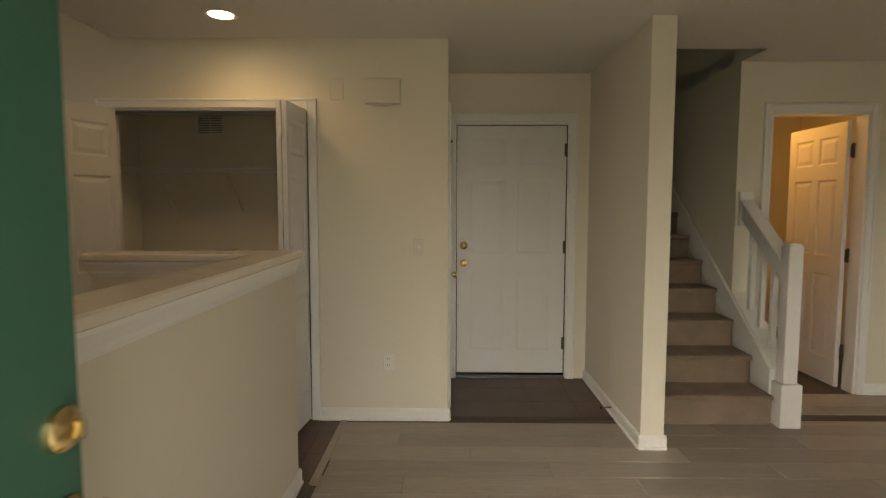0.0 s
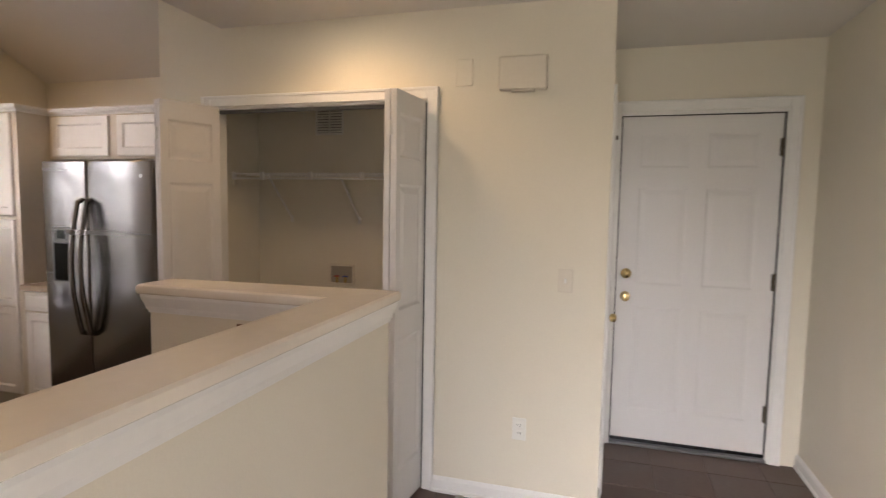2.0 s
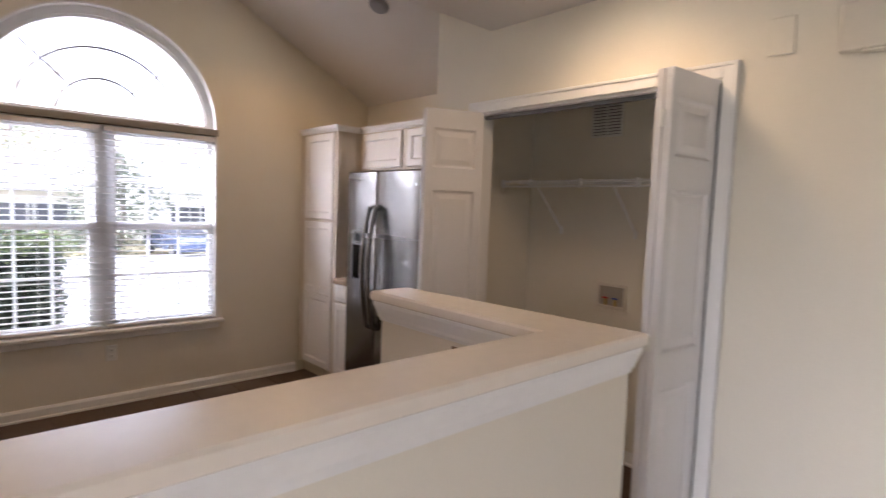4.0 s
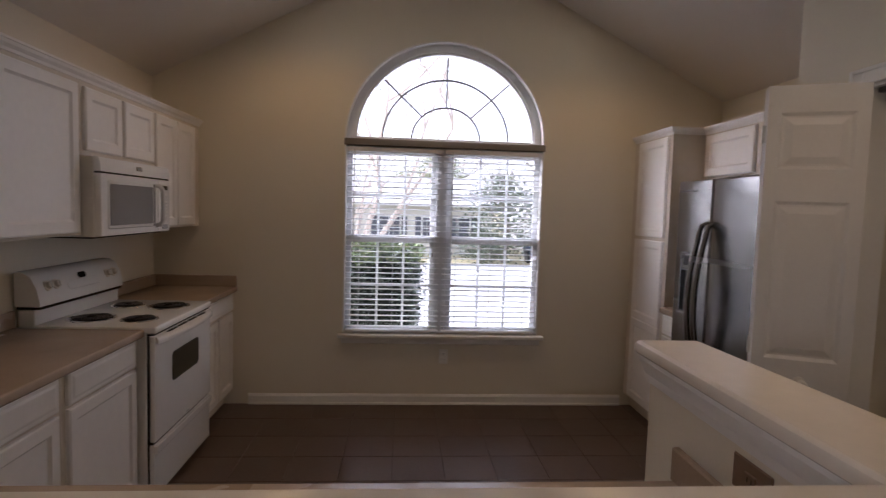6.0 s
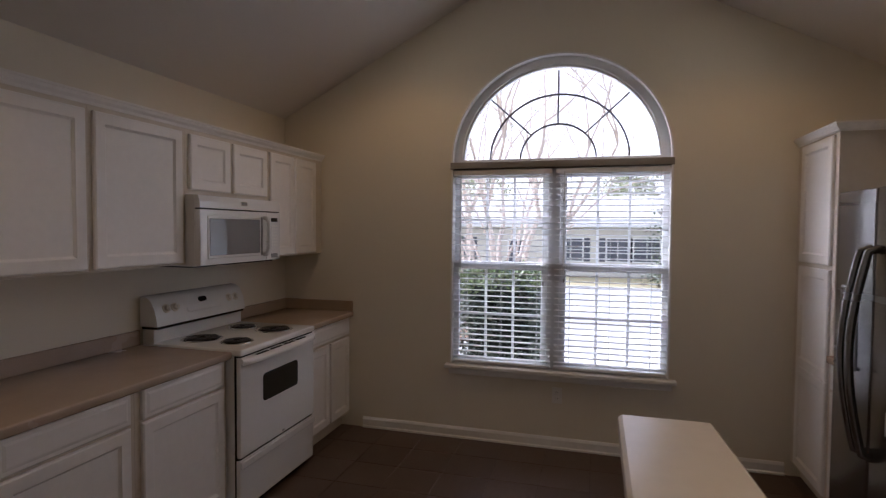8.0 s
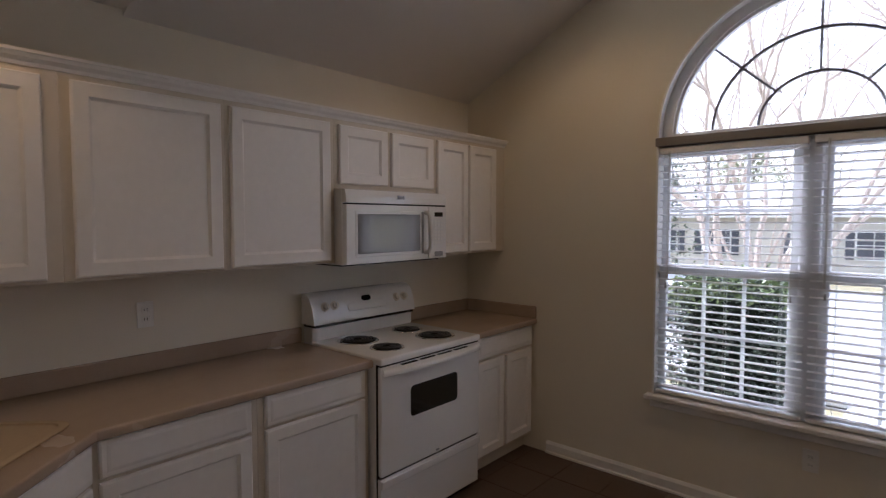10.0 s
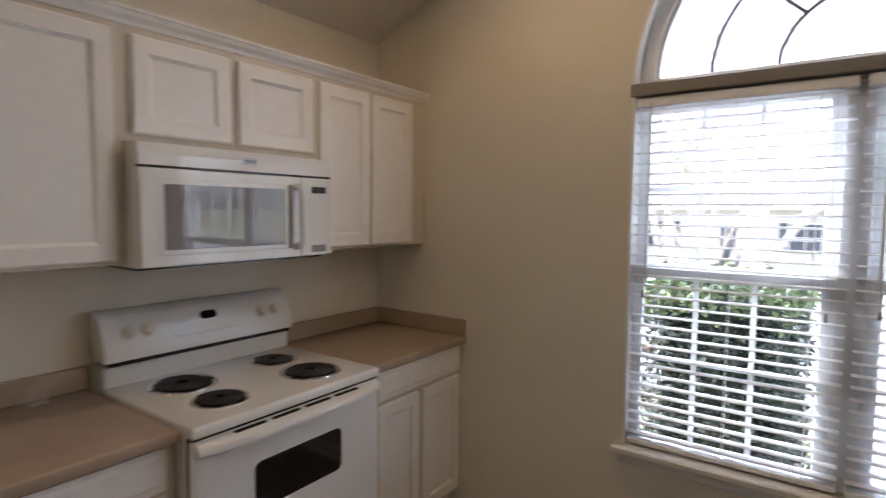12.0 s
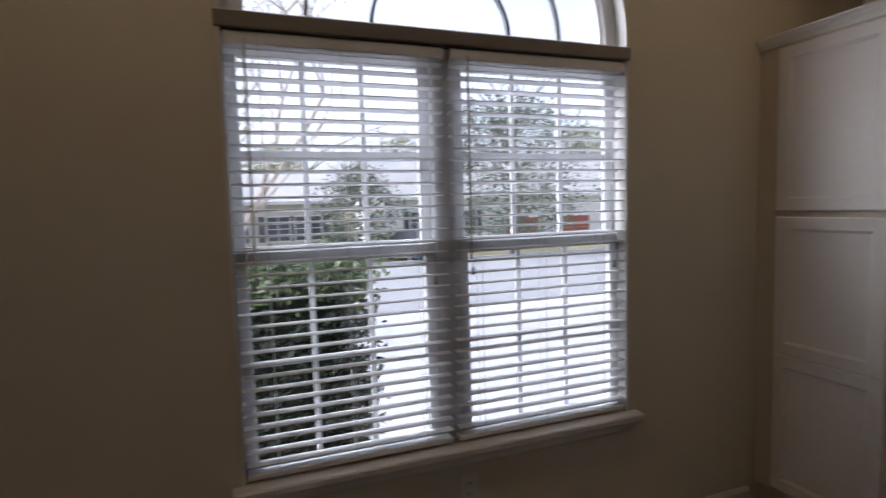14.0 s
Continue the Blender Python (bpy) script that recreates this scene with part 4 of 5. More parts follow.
nt = worktop([(-4.273, 4.745), (-3.925, 4.745), (-3.925, YN - 0.001), (-4.273, YN - 0.001)], "narrow taupe laminate worktop between pantry and refrigerator")
part("backsplash", box(-4.273, -3.925, YN - 0.02, YN - 0.001, 0.912, 1.005, 0.004), COUNTER, nt)
cabinet("wall_cabinet", "white wall cabinet with two doors over the refrigerator", -4.273, CORNER - 0.002, YN, 5.00, 1.79, UT, [("door", -4.235, 0.515, 1.81, 0.275), ("door", -3.645, 0.515, 1.81, 0.275)], SOUTHWARD, 0, NORTH)
crown("crown_moulding", [(XW + 0.001, PY, 0, -1), (-4.275, PY, 1, -1), (-4.275, 5.00, 1, -1), (CORNER - 0.002, 5.00, 0, -1)], "white crown moulding over pantry and refrigerator cabinets")

# ---- refrigerator ----
FX0, FX1, FY = -3.880, -3.010, 4.70
FM = -3.515
fr = thing("refrigerator", ((FX0 + FX1) / 2, 5.05, 0), "stainless steel side-by-side refrigerator with ice dispenser", "refrigerator")
part("body", box(FX0 + 0.004, FX1 - 0.004, FY, 5.40, 0.05, 1.735, 0.004), STEELD, fr)
part("base_grille", box(FX0 + 0.01, FX1 - 0.01, FY + 0.02, 5.38, 0.0, 0.052), BLACK, fr)
for x0, x1 in ((FX0, FM - 0.003), (FM + 0.003, FX1)):
    dr = part("door", box(x0, x1, FY - 0.068, FY - 0.006, 0.06, 1.75, 0.012, seg=3), STEEL, fr, smooth=True)
    hx = x1 - 0.032 if x1 < FM else x0 + 0.032
    pts = [(hx, FY - 0.066, 0.66)] + [(hx, FY - 0.105 - 0.055 * math.sin(math.pi * k / 16), 0.675 + 0.815 * k / 16) for k in range(17)] + [(hx, FY - 0.066, 1.505)]
    part("handle", tube(pts, 0.016, seg=12), STEEL, dr, "long bowed steel handle", smooth=True)
    if x1 < FM:
        md = frame_of((-3.725, FY - 0.0675, 1.152), *SOUTHWARD)
        disp = part("ice_dispenser", pad(0.165, 0.36, 0.01, md, 0.006), STEELD, dr, "ice and water dispenser")
        part("recess", box(-0.068, 0.068, 0.0055, 0.0075, -0.163, 0.075, 0.004, m=md), RECESS, disp, "black dispenser recess")
        part("control_plate", box(-0.068, 0.068, 0.0055, 0.008, 0.080, 0.172, 0.003, m=md), STEEL, disp)
        part("control_display", box(-0.04, 0.03, 0.0078, 0.009, 0.105, 0.160, 0.001, m=md), BLACK, disp)
        part("drip_tray", box(-0.072, 0.072, 0.005, 0.03, -0.178, -0.164, 0.003, m=md), STEEL, disp)
    else:
        part("badge", turned([(0, 0), (0.013, 0), (0.012, 0.003), (0, 0.003)], Matrix.Translation((x1 - 0.08, FY - 0.068, 1.655)) @ Matrix.Rotation(radians(90), 4, "X"), seg=16), CHROME, dr)

# ---- wall plates in the kitchen ----
plate("wall_outlet", (-2.583, YS, 1.168), (1, 0, 0), (0, 1, 0), "white outlet plate on the wall above the worktop", sockets=2)
plate("wall_outlet", (-2.02, YS, 1.175), (1, 0, 0), (0, 1, 0), "white outlet plate above the worktop near the sink", sockets=2)
plate("wall_outlet", (XW, 3.30, 0.385), (0, 1, 0), (1, 0, 0), "white outlet plate on the wall below the window", sockets=2)
plate("wall_outlet", (-1.62, 3.640, 1.04), (1, 0, 0), (0, -1, 0), "brown outlet plate on the half wall above the worktop", sockets=1, w=0.115, h=0.07, mat=BROWNPLASTIC)

# ---- front door ----
door = thing("door_1", (0.115, FDY, 0), "white six-panel steel front door with brass locks, closed", "door", "", "structure")
md = frame_of((FD0 + 0.022, FDY + 0.015, 0.03), (1, 0, 0), (0, 1, 0))
leaf = part("leaf", six_panel_door(0.896, 2.045, 0.044, md, deep=0.32), DOORM, door)
bm = box(FD0, FD0 + 0.02, FDY - 0.02, FDY + 0.14, 0.0, 2.10)
box(FD1 - 0.02, FD1, FDY - 0.02, FDY + 0.14, 0.0, 2.10, bm=bm)
box(FD0 + 0.02, FD1 - 0.02, FDY - 0.02, FDY + 0.14, 2.08, 2.10, bm=bm)
part("door_frame", bm, TRIM, door)
part("sill", box(FD0 + 0.02, FD1 - 0.02, FDY - 0.03, FDY + 0.14, 0.0, 0.018, 0.004), STEELD, door, "metal door sill")
# black strips standing in for the shadow line round the leaf
for x in (FD0 + 0.0205, FD1 - 0.0265):
    part("weather_strip", box(x, x + 0.006, FDY + 0.006, FDY + 0.0145, 0.02, 2.075), BLACK, door)
part("weather_strip", box(FD0 + 0.0205, FD1 - 0.0205, FDY + 0.006, FDY + 0.0145, 2.0745, 2.0795), BLACK, door)
# black bar for the dark shadow line under the leaf
part("door_sweep", box(FD0 + 0.022, FD1 - 0.022, FDY + 0.008, FDY + 0.05, 0.0185, 0.038), BLACK, door)
deadbolt(leaf, (-0.272, FDY + 0.015, 1.102), (0, -1, 0))
knob(leaf, (-0.272, FDY + 0.015, 0.957), (0, -1, 0))
for z in (0.29, 1.09, 1.88):
    hinge(leaf, FD1 - 0.022, FDY + 0.008, z, h=0.10)

# coat closet door in the entry's side wall, seen edge-on
cd = thing("door_2", (PIER, 5.2, 0), "white closet door with a brass knob in the entry wall", "door", "", "structure")
mc = frame_of((PIER + 0.004, 4.86, 0.015), (0, 1, 0), (1, 0, 0))
cleaf = part("leaf", six_panel_door(0.60, 2.03, 0.02, mc), DOORM, cd)
bm = bmesh.new()
for a, b, z0, z1 in ((4.80, 4.857, 0, 2.11), (5.463, 5.52, 0, 2.11), (4.857, 5.463, 2.05, 2.11)):
    box(PIER, PIER + 0.018, a, b, z0, z1, 0.004, bm=bm)
part("casing", bm, TRIM, cd)
knob(cleaf, (PIER - 0.004, 4.91, 0.945), (1, 0, 0), 0.022)
for z in (1.86,):
    part("latch_plate", box(PIER + 0.018, PIER + 0.03, 4.845, 4.875, z - 0.01, z + 0.01, 0.003), DARKMETAL, cd)

# ---- open back door beside the camera's first place ----
gd = thing("door_3", (-0.933, 1.0, 0), "dark green painted back door with brass locks, swung open", "door", "", "structure")
bm = box(-0.975, -0.930, 1.005, 1.905, 0.012, 2.045, 0.003)
gl = part("leaf", bm, GREEN, gd)
deadbolt(gl, (-0.930, 1.862, 1.107), (1, 0, 0))
knob(gl, (-0.930, 1.862, 0.975), (1, 0, 0), 0.029)
for z in (0.3, 1.05, 1.8):
    hinge(gl, -0.936, 1.0, z, BRASS)

# ---- side room door, ajar ----
sd = thing("door_4", (SX1 - 0.02, SY + 0.125, 0), "white six-panel interior door standing open into the lit room", "door", "", "structure")
a = Vector((0.0, 0.69, 0)).normalized()
ms = frame_of((SX1 - 0.035, SY + 0.13, 0.015), a, (-a.y, a.x, 0))
sl = part("leaf", six_panel_door(0.69, 2.06, 0.035, ms), DOORM, sd)
for z in (0.28, 1.05, 1.85):
    hinge(sl, SX1 - 0.024, SY + 0.118, z, h=0.10)
plate("light_switch", (2.98, SY, 1.20), (1, 0, 0), (0, -1, 0), "white light switch beside the side doorway", toggles=1)

# ---- laundry closet ----


def bifold(at, to, label, back):
    """A pair of folded closet leaves from the jamb out into the passage."""
    p, q = Vector((*at, 0)), Vector((*to, 0))
    u = (q - p).normalized()
    side = Vector((-u.y, u.x, 0)) * back
    t = thing("bifold_door", (*at, 0.01), label, "closet door", "folded closet doors")
    for k in range(2):
        m = frame_of(p + side * (0.034 * k) + Vector((0, 0, 0.015)), u, side)
        part("leaf", six_panel_door(0.325, 2.02, 0.029, m, cols=1, deep=1.0), DOORM, t)
    for z in (0.22, 1.05, 1.86):
        e = p + u * 0.327 + side * 0.031
        bm = box(e.x - 0.012, e.x + 0.012, e.y - 0.004, e.y + 0.004, z - 0.03, z + 0.03, 0.002)
        rod((e.x, e.y - 0.004, z - 0.032), (e.x, e.y - 0.004, z + 0.032), 0.005, bm, seg=8)
        part("hinge", bm, PLASTIC, t)
    return t


bl = bifold((-2.515, 4.615), (-2.645, 4.31), "white panelled folding closet door, folded open, beside the refrigerator", -1)
knob(bl, tuple(Vector((-2.577, 4.466, 0.93))), (0.92, -0.39, 0), 0.017, CAB)
bpivot = bifold((-1.305, 4.655), (-1.34, 4.335), "white panelled folding closet door, folded open, beside the hall wall", -1)
# thin black strip painted as the dark gap between leaf and casing
part("seal_strip", box(CL1 - 0.003, CL1 + 0.001, YC - 0.0178, YC - 0.0165, 0.015, CLH - 0.02), BLACK, bpivot, "black strip for the shade along the jamb")
part("track", box(CL0 + 0.02, CL1 - 0.02, YC + 0.03, YC + 0.055, CLH - 0.03, CLH - 0.012), STEELD, thing("closet_track", (-1.95, YC + 0.04, CLH - 0.03), "grey metal track along the closet head", "track"))

shelf = thing("wire_shelf", (-2.0, 5.3, 1.70), "white wire shelf on slanted brackets in the closet", "shelf")
X0, X1 = CORNER + 0.115, -1.225
for y, z in ((5.462, 1.70), (5.31, 1.698), (5.165, 1.70), (5.160, 1.668)):
    part("rail", rod((X0, y, z), (X1, y, z), 0.0058 if y < 5.2 else 0.0042, seg=8), WIRE, shelf)
bm = bmesh.new()
n = int((X1 - X0) / 0.026)
for k in range(n + 1):
    x = X0 + (X1 - X0) * k / n
    box(x - 0.0014, x + 0.0014, 5.163, 5.464, 1.7015, 1.7043, bm=bm)
    box(x - 0.0014, x + 0.0014, 5.160, 5.163, 1.668, 1.7043, bm=bm)
tagged(part("wires", bm, WIRE, shelf), kind="stuff")
for x in (-2.58, -2.05, -1.5):
    br = part("bracket", tube([(x, 5.168, 1.690), (x, 5.30, 1.56), (x, 5.464, 1.40)], 0.006, seg=8), WIRE, shelf, "slanted support bracket")
    part("bracket_foot", box(x - 0.009, x + 0.009, 5.458, 5.469, 1.37, 1.42, 0.002), WIRE, br)
for x in (X0 + 0.003, -2.62, -2.26, -1.90, -1.54):
    part("clip", box(x - 0.008, x + 0.014, 5.152, 5.175, 1.66, 1.712, 0.003), WIRE, shelf)
part("end_bracket", box(X0 - 0.004, X0 + 0.01, 5.16, 5.20, 1.62, 1.70, 0.003), CREAMPLASTIC, shelf)

vent = thing("return_vent", (-2.28, 5.47, 1.99), "white louvred air vent high on the closet wall", "vent")
VX0, VX1, VZ0, VZ1 = -2.39, -2.175, 1.985, 2.20
bm = bmesh.new()
for a, b, c, e in ((VX0, VX1, VZ0, VZ0 + 0.014), (VX0, VX1, VZ1 - 0.014, VZ1), (VX0, VX0 + 0.014, VZ0 + 0.014, VZ1 - 0.014), (VX1 - 0.014, VX1, VZ0 + 0.014, VZ1 - 0.014), ((VX0 + VX1) / 2 - 0.005, (VX0 + VX1) / 2 + 0.005, VZ0 + 0.014, VZ1 - 0.014)):
    box(a, b, 5.460, 5.470, c, e, 0.002, bm=bm)
part("frame", bm, PLASTIC, vent)
part("backing", box(VX0 + 0.01, VX1 - 0.01, 5.466, 5.4695, VZ0 + 0.01, VZ1 - 0.01), STEELD, vent)
for k in range(10):
    z = VZ0 + 0.024 + k * 0.0185
    part("slat", box(VX0 + 0.014, VX1 - 0.014, -0.008, 0.008, -0.001, 0.001, m=Matrix.Translation((0, 5.461, z)) @ Matrix.Rotation(radians(55), 4, "X")), PLASTIC, vent)

wb = thing("washer_outlet_box", (-2.18, 5.47, 0.93), "recessed washer supply box with hose valves", "outlet box")
bm = bmesh.new()
BX0, BX1, BZ0, BZ1 = -2.285, -2.085, 0.935, 1.085
for a, b, c, e in ((BX0, BX1, BZ0, BZ0 + 0.016), (BX0, BX1, BZ1 - 0.016, BZ1), (BX0, BX0 + 0.016, BZ0 + 0.016, BZ1 - 0.016), (BX1 - 0.016, BX1, BZ0 + 0.016, BZ1 - 0.016)):
    box(a, b, 5.455, 5.470, c, e, 0.002, bm=bm)
part("frame", bm, CREAMPLASTIC, wb)
# flat back, coloured darker as if shaded inside a recess
part("inside", box(BX0 + 0.014, BX1 - 0.014, 5.4665, 5.4695, BZ0 + 0.014, BZ1 - 0.014), BOXSHADE, wb)
for dx, mm in ((-0.03, RED), (0.035, BLUE)):
    v = part("valve", rod((-2.188 + dx, 5.456, BZ0 + 0.016), (-2.188 + dx, 5.456, BZ0 + 0.06), 0.009, seg=10), BRASS, wb, "brass hose valve")
    part("valve_lever", box(-2.188 + dx - 0.02, -2.188 + dx + 0.02, 5.446, 5.456, BZ0 + 0.058, BZ0 + 0.068, 0.002), mm, v)
part("face_plate", box(BX0 - 0.008, BX1 + 0.012, 5.464, 5.470, BZ0 - 0.03, BZ0 - 0.008, 0.002), PAINT, wb)
dv = thing("dryer_plug", (-1.46, 5.455, 0.72), "round black dryer socket on the closet wall", "socket")
part("plug", turned([(0, 0), (0.034, 0), (0.034, 0.03), (0.028, 0.042), (0, 0.044)], Matrix.Translation((-1.62, 5.47, 0.72)) @ Matrix.Rotation(radians(90), 4, "X")), BLACK, dv, smooth=True)

# ---- hall wall fittings ----
ch = thing("door_chime", (-0.816, YC, 2.145), "cream door chime box on the hall wall", "door chime")
cm = frame_of((-0.816, YC, 2.145), (1, 0, 0), (0, -1, 0))
part("cover", box(-0.115, 0.115, 0.0, 0.05, -0.078, 0.078, 0.008, m=cm, seg=2), CREAMPLASTIC, ch)
part("lower_lip", box(-0.055, 0.055, 0.004, 0.046, -0.086, -0.078, 0.002, m=cm), CREAMPLASTIC, ch)
bp = thing("blank_plate", (-1.11, YC, 2.165), "painted blank cover plate on the hall wall", "cover plate")
part("plate", box(-0.042, 0.042, 0, 0.007, -0.066, 0.066, 0.003, m=frame_of((-1.11, YC, 2.165), (1, 0, 0), (0, -1, 0))), PAINT, bp)
plate("light_switch", (-0.588, YC, 1.16), (1, 0, 0), (0, -1, 0), "white toggle light switch on the hall wall", toggles=1)
plate("wall_outlet", (-0.79, YC, 0.395), (1, 0, 0), (0, -1, 0), "white outlet plate low on the hall wall", sockets=2)
ds = thing("door_stop", (0.72, 4.78, 0.045), "spring door stop on the entry baseboard", "door stop")
part("spring", rod((0.722, 4.78, 0.05), (0.66, 4.78, 0.047), 0.006, seg=10), STEELD, ds)
part("tip", rod((0.66, 4.78, 0.047), (0.648, 4.78, 0.046), 0.008, seg=10), BLACK, ds)

# ---- ceiling lamps ----


def downlight(at, normal, label, lit=True):
    m = Matrix.Translation(at) @ Vector(normal).to_track_quat("Z", "Y").to_matrix().to_4x4()
    t = thing("ceiling_downlight", at, label, "ceiling light", "ceiling downlights")
    part("trim_ring", turned([(0.066, 0.0), (0.088, 0.0), (0.09, 0.003), (0.085, 0.007), (0.068, 0.005)], m, seg=32, ring=True), PLASTIC, t, smooth=True)
    part("lens", turned([(0, 0.001), (0.067, 0.001), (0.066, 0.003), (0, 0.004)], m, seg=32), LENS if lit else GREYPLASTIC, t)
    return t


NS, NN = Vector((0, SLOPE, -1)).normalized(), Vector((0, -SLOPE, -1)).normalized()
downlight((-1.66, 4.22, FLAT), (0, 0, -1), "round white recessed ceiling light, lit, in the hall")
downlight((-4.08, 2.22, vault(2.22)), NS, "round white recessed light, lit, in the vaulted ceiling")
downlight((-4.08, 4.34, vault(4.34)), NN, "round white recessed light, lit, in the sloping ceiling")
sm = thing("smoke_detector", (-3.56, 4.64, vault(4.64)), "grey round smoke detector on the sloping ceiling", "smoke detector")
part("case", turned([(0, 0), (0.07, 0), (0.07, 0.018), (0.06, 0.034), (0.03, 0.04), (0, 0.04)], Matrix.Translation((-3.56, 4.64, vault(4.64))) @ NN.to_track_quat("Z", "Y").to_matrix().to_4x4()), GREYPLASTIC, sm, smooth=True)

# ---- staircase ----
stair = thing("staircase", (1.32, 4.76, 0), "straight carpeted staircase with white stringer and balustrade", "staircase")
RI, TR, Y0, SXL, SXR = 0.196, 0.262, 4.62, 0.872, 1.74


def zz(y):
    """Height of the line through the nosings."""
    return RI + (y - Y0) * RI / TR


for k in range(13):
    y, z = Y0 + TR * k, RI * (k + 1)
    pts = [(y, z - RI), (y + 0.004, z - 0.04), (y - 0.016, z - 0.03), (y - 0.020, z - 0.012), (y - 0.010, z - 0.001), (y + 0.01, z), (y + TR + 0.02, z), (y + TR + 0.02, z - RI)]
    part("step", loft([[(SXL + 0.022, b, c) for b, c in pts], [(SXR - 0.024, b, c) for b, c in pts]]), CARPET, stair, smooth=True)
for x0, x1, ys0 in ((SXL, SXL + 0.02, Y0 - 0.1), (SXR - 0.022, SXR - 0.002, 4.66)):
    pts = [(ys0, max(0, zz(ys0) - 0.1)), (8.3, zz(8.3) - 0.1), (8.3, zz(8.3) + 0.13), (ys0, max(0.12, zz(ys0) + 0.13))]
    part("skirt_board", loft([[(x0, b, c) for b, c in pts], [(x1, b, c) for b, c in pts]]), TRIM, stair)
# outer stringer, newel, balusters and sloping rail up to the wall's end
NX = 1.80


def slanted(name, y0, y1, lo, hi, half, label="", bevel=0.0):
    """A bar that runs parallel to the stair's slope, between two heights over the nosings."""
    pts = [(y0, zz(y0) + lo), (y1, zz(y1) + lo), (y1, zz(y1) + hi), (y0, zz(y0) + hi)]
    bm = loft([[(NX - half, b, c) for b, c in pts], [(NX + half, b, c) for b, c in pts]])
    if bevel:
        bmesh.ops.bevel(bm, geom=list(bm.edges), offset=bevel, segments=2, affect="EDGES", profile=0.5)
    return part(name, bm, TRIM, stair, label)


pts = [(4.66, 0.0), (5.217, 0.0), (5.217, zz(5.217) + 0.12), (4.66, zz(4.66) + 0.12)]
part("stringer", loft([[(SXR - 0.0015, b, c) for b, c in pts], [(NX + 0.045, b, c) for b, c in pts]]), TRIM, stair, "white boxed stringer")
slanted("stringer_cap", 4.66, 5.217, 0.121, 0.145, 0.066, bevel=0.004)
part("newel_base", box(NX - 0.068, NX + 0.068, 4.55, 4.686, 0.0, 0.285, 0.006, seg=2), TRIM, stair)
part("newel_post", box(NX - 0.046, NX + 0.046, 4.572, 4.664, 0.285, 1.175, 0.006, seg=2), TRIM, stair)
part("newel_cap", box(NX - 0.040, NX + 0.040, 4.578, 4.658, 1.1755, 1.188, 0.005), TRIM, stair)
for y in (4.79, 4.93, 5.07):
    part("baluster", box(NX - 0.019, NX + 0.019, y - 0.019, y + 0.019, zz(y) + 0.147, zz(y) + 0.75, 0.003), TRIM, stair)
slanted("handrail", 4.665, 5.20, 0.715, 0.835, 0.036, "white sloping handrail", 0.004)
slanted("handrail_cap", 4.665, 5.20, 0.836, 0.860, 0.05, "", 0.006)
part("end_block", box(NX - 0.05, NX + 0.05, 5.178, 5.218, zz(5.2) + 0.655, zz(5.2) + 0.905, 0.005), TRIM, stair)

# ---- outdoors ----
CONCRETE = material("pale_concrete", (0.48, 0.475, 0.465), 0.85, tint=0.10, grain=90, broad=0.5, bump=0.3)
ASPHALT = material("worn_asphalt", (0.30, 0.30, 0.30), 0.85, tint=0.12, grain=120, broad=0.4, bump=0.4)
LAWN = material("pale_lawn", (0.26, 0.23, 0.13), 0.95, tint=0.35, grain=30, broad=0.6, bump=0.8)
MULCH = material("red_brown_mulch", (0.20, 0.10, 0.06), 0.95, tint=0.4, grain=60, broad=2.0, bump=1.0)
LEAF = material("shrub_leaf", (0.062, 0.080, 0.060), 0.28, tint=0.35, grain=8, broad=2.0, bump=0.0, island=0.8)
NEWLEAF = material("young_leaf", (0.14, 0.19, 0.07), 0.45, tint=0.3, grain=8, broad=2.0, bump=0.0, island=0.8)
DARKLEAF = material("evergreen_leaf", (0.105, 0.13, 0.085), 0.5, tint=0.35, grain=6, broad=1.0, bump=0.0, island=0.9)
PALELEAF = material("pale_spring_leaf", (0.30, 0.32, 0.20), 0.7, tint=0.3, grain=6, broad=1.0, bump=0.0, island=0.9)
BARK = material("smooth_tan_bark", (0.46, 0.39, 0.33), 0.8, tint=0.30, grain=18, broad=2.5, bump=0.4)
GREYBARK = material("grey_bark", (0.20, 0.18, 0.15), 0.9, tint=0.3, grain=14, broad=2.0, bump=0.6)
SIDING = material("beige_siding", (0.58, 0.55, 0.48), 0.7, tint=0.06, grain=12, broad=0.5)
WHITESIDING = material("white_siding", (0.72, 0.72, 0.70), 0.7, tint=0.05, grain=12, broad=0.5)
ROOF = material("grey_shingle", (0.45, 0.44, 0.43), 0.9, tint=0.2, grain=10, broad=0.7, bump=0.6)
BRICK = material("red_brick", (0.30, 0.10, 0.07), 0.85, tint=0.25, grain=14, broad=0.8, bump=0.5)
DARKPANE = material("dark_window_pane", (0.085, 0.09, 0.105), 0.15, tint=0.2)
CARBLUE = material("car_dark_blue", (0.08, 0.11, 0.20), 0.22, 0.3, tint=0.05, coat=0.6)
CARGREY = material("car_silver_grey", (0.32, 0.33, 0.35), 0.25, 0.6, tint=0.05, coat=0.6)
RUBBER = material("tyre_rubber", (0.02, 0.02, 0.02), 0.8)


def lie(x):
    """Height of the ground, which falls away from the house."""
    return -0.35 - 0.80 * min(1.0, max(0.0, (-5.0 - x) / 24.0))


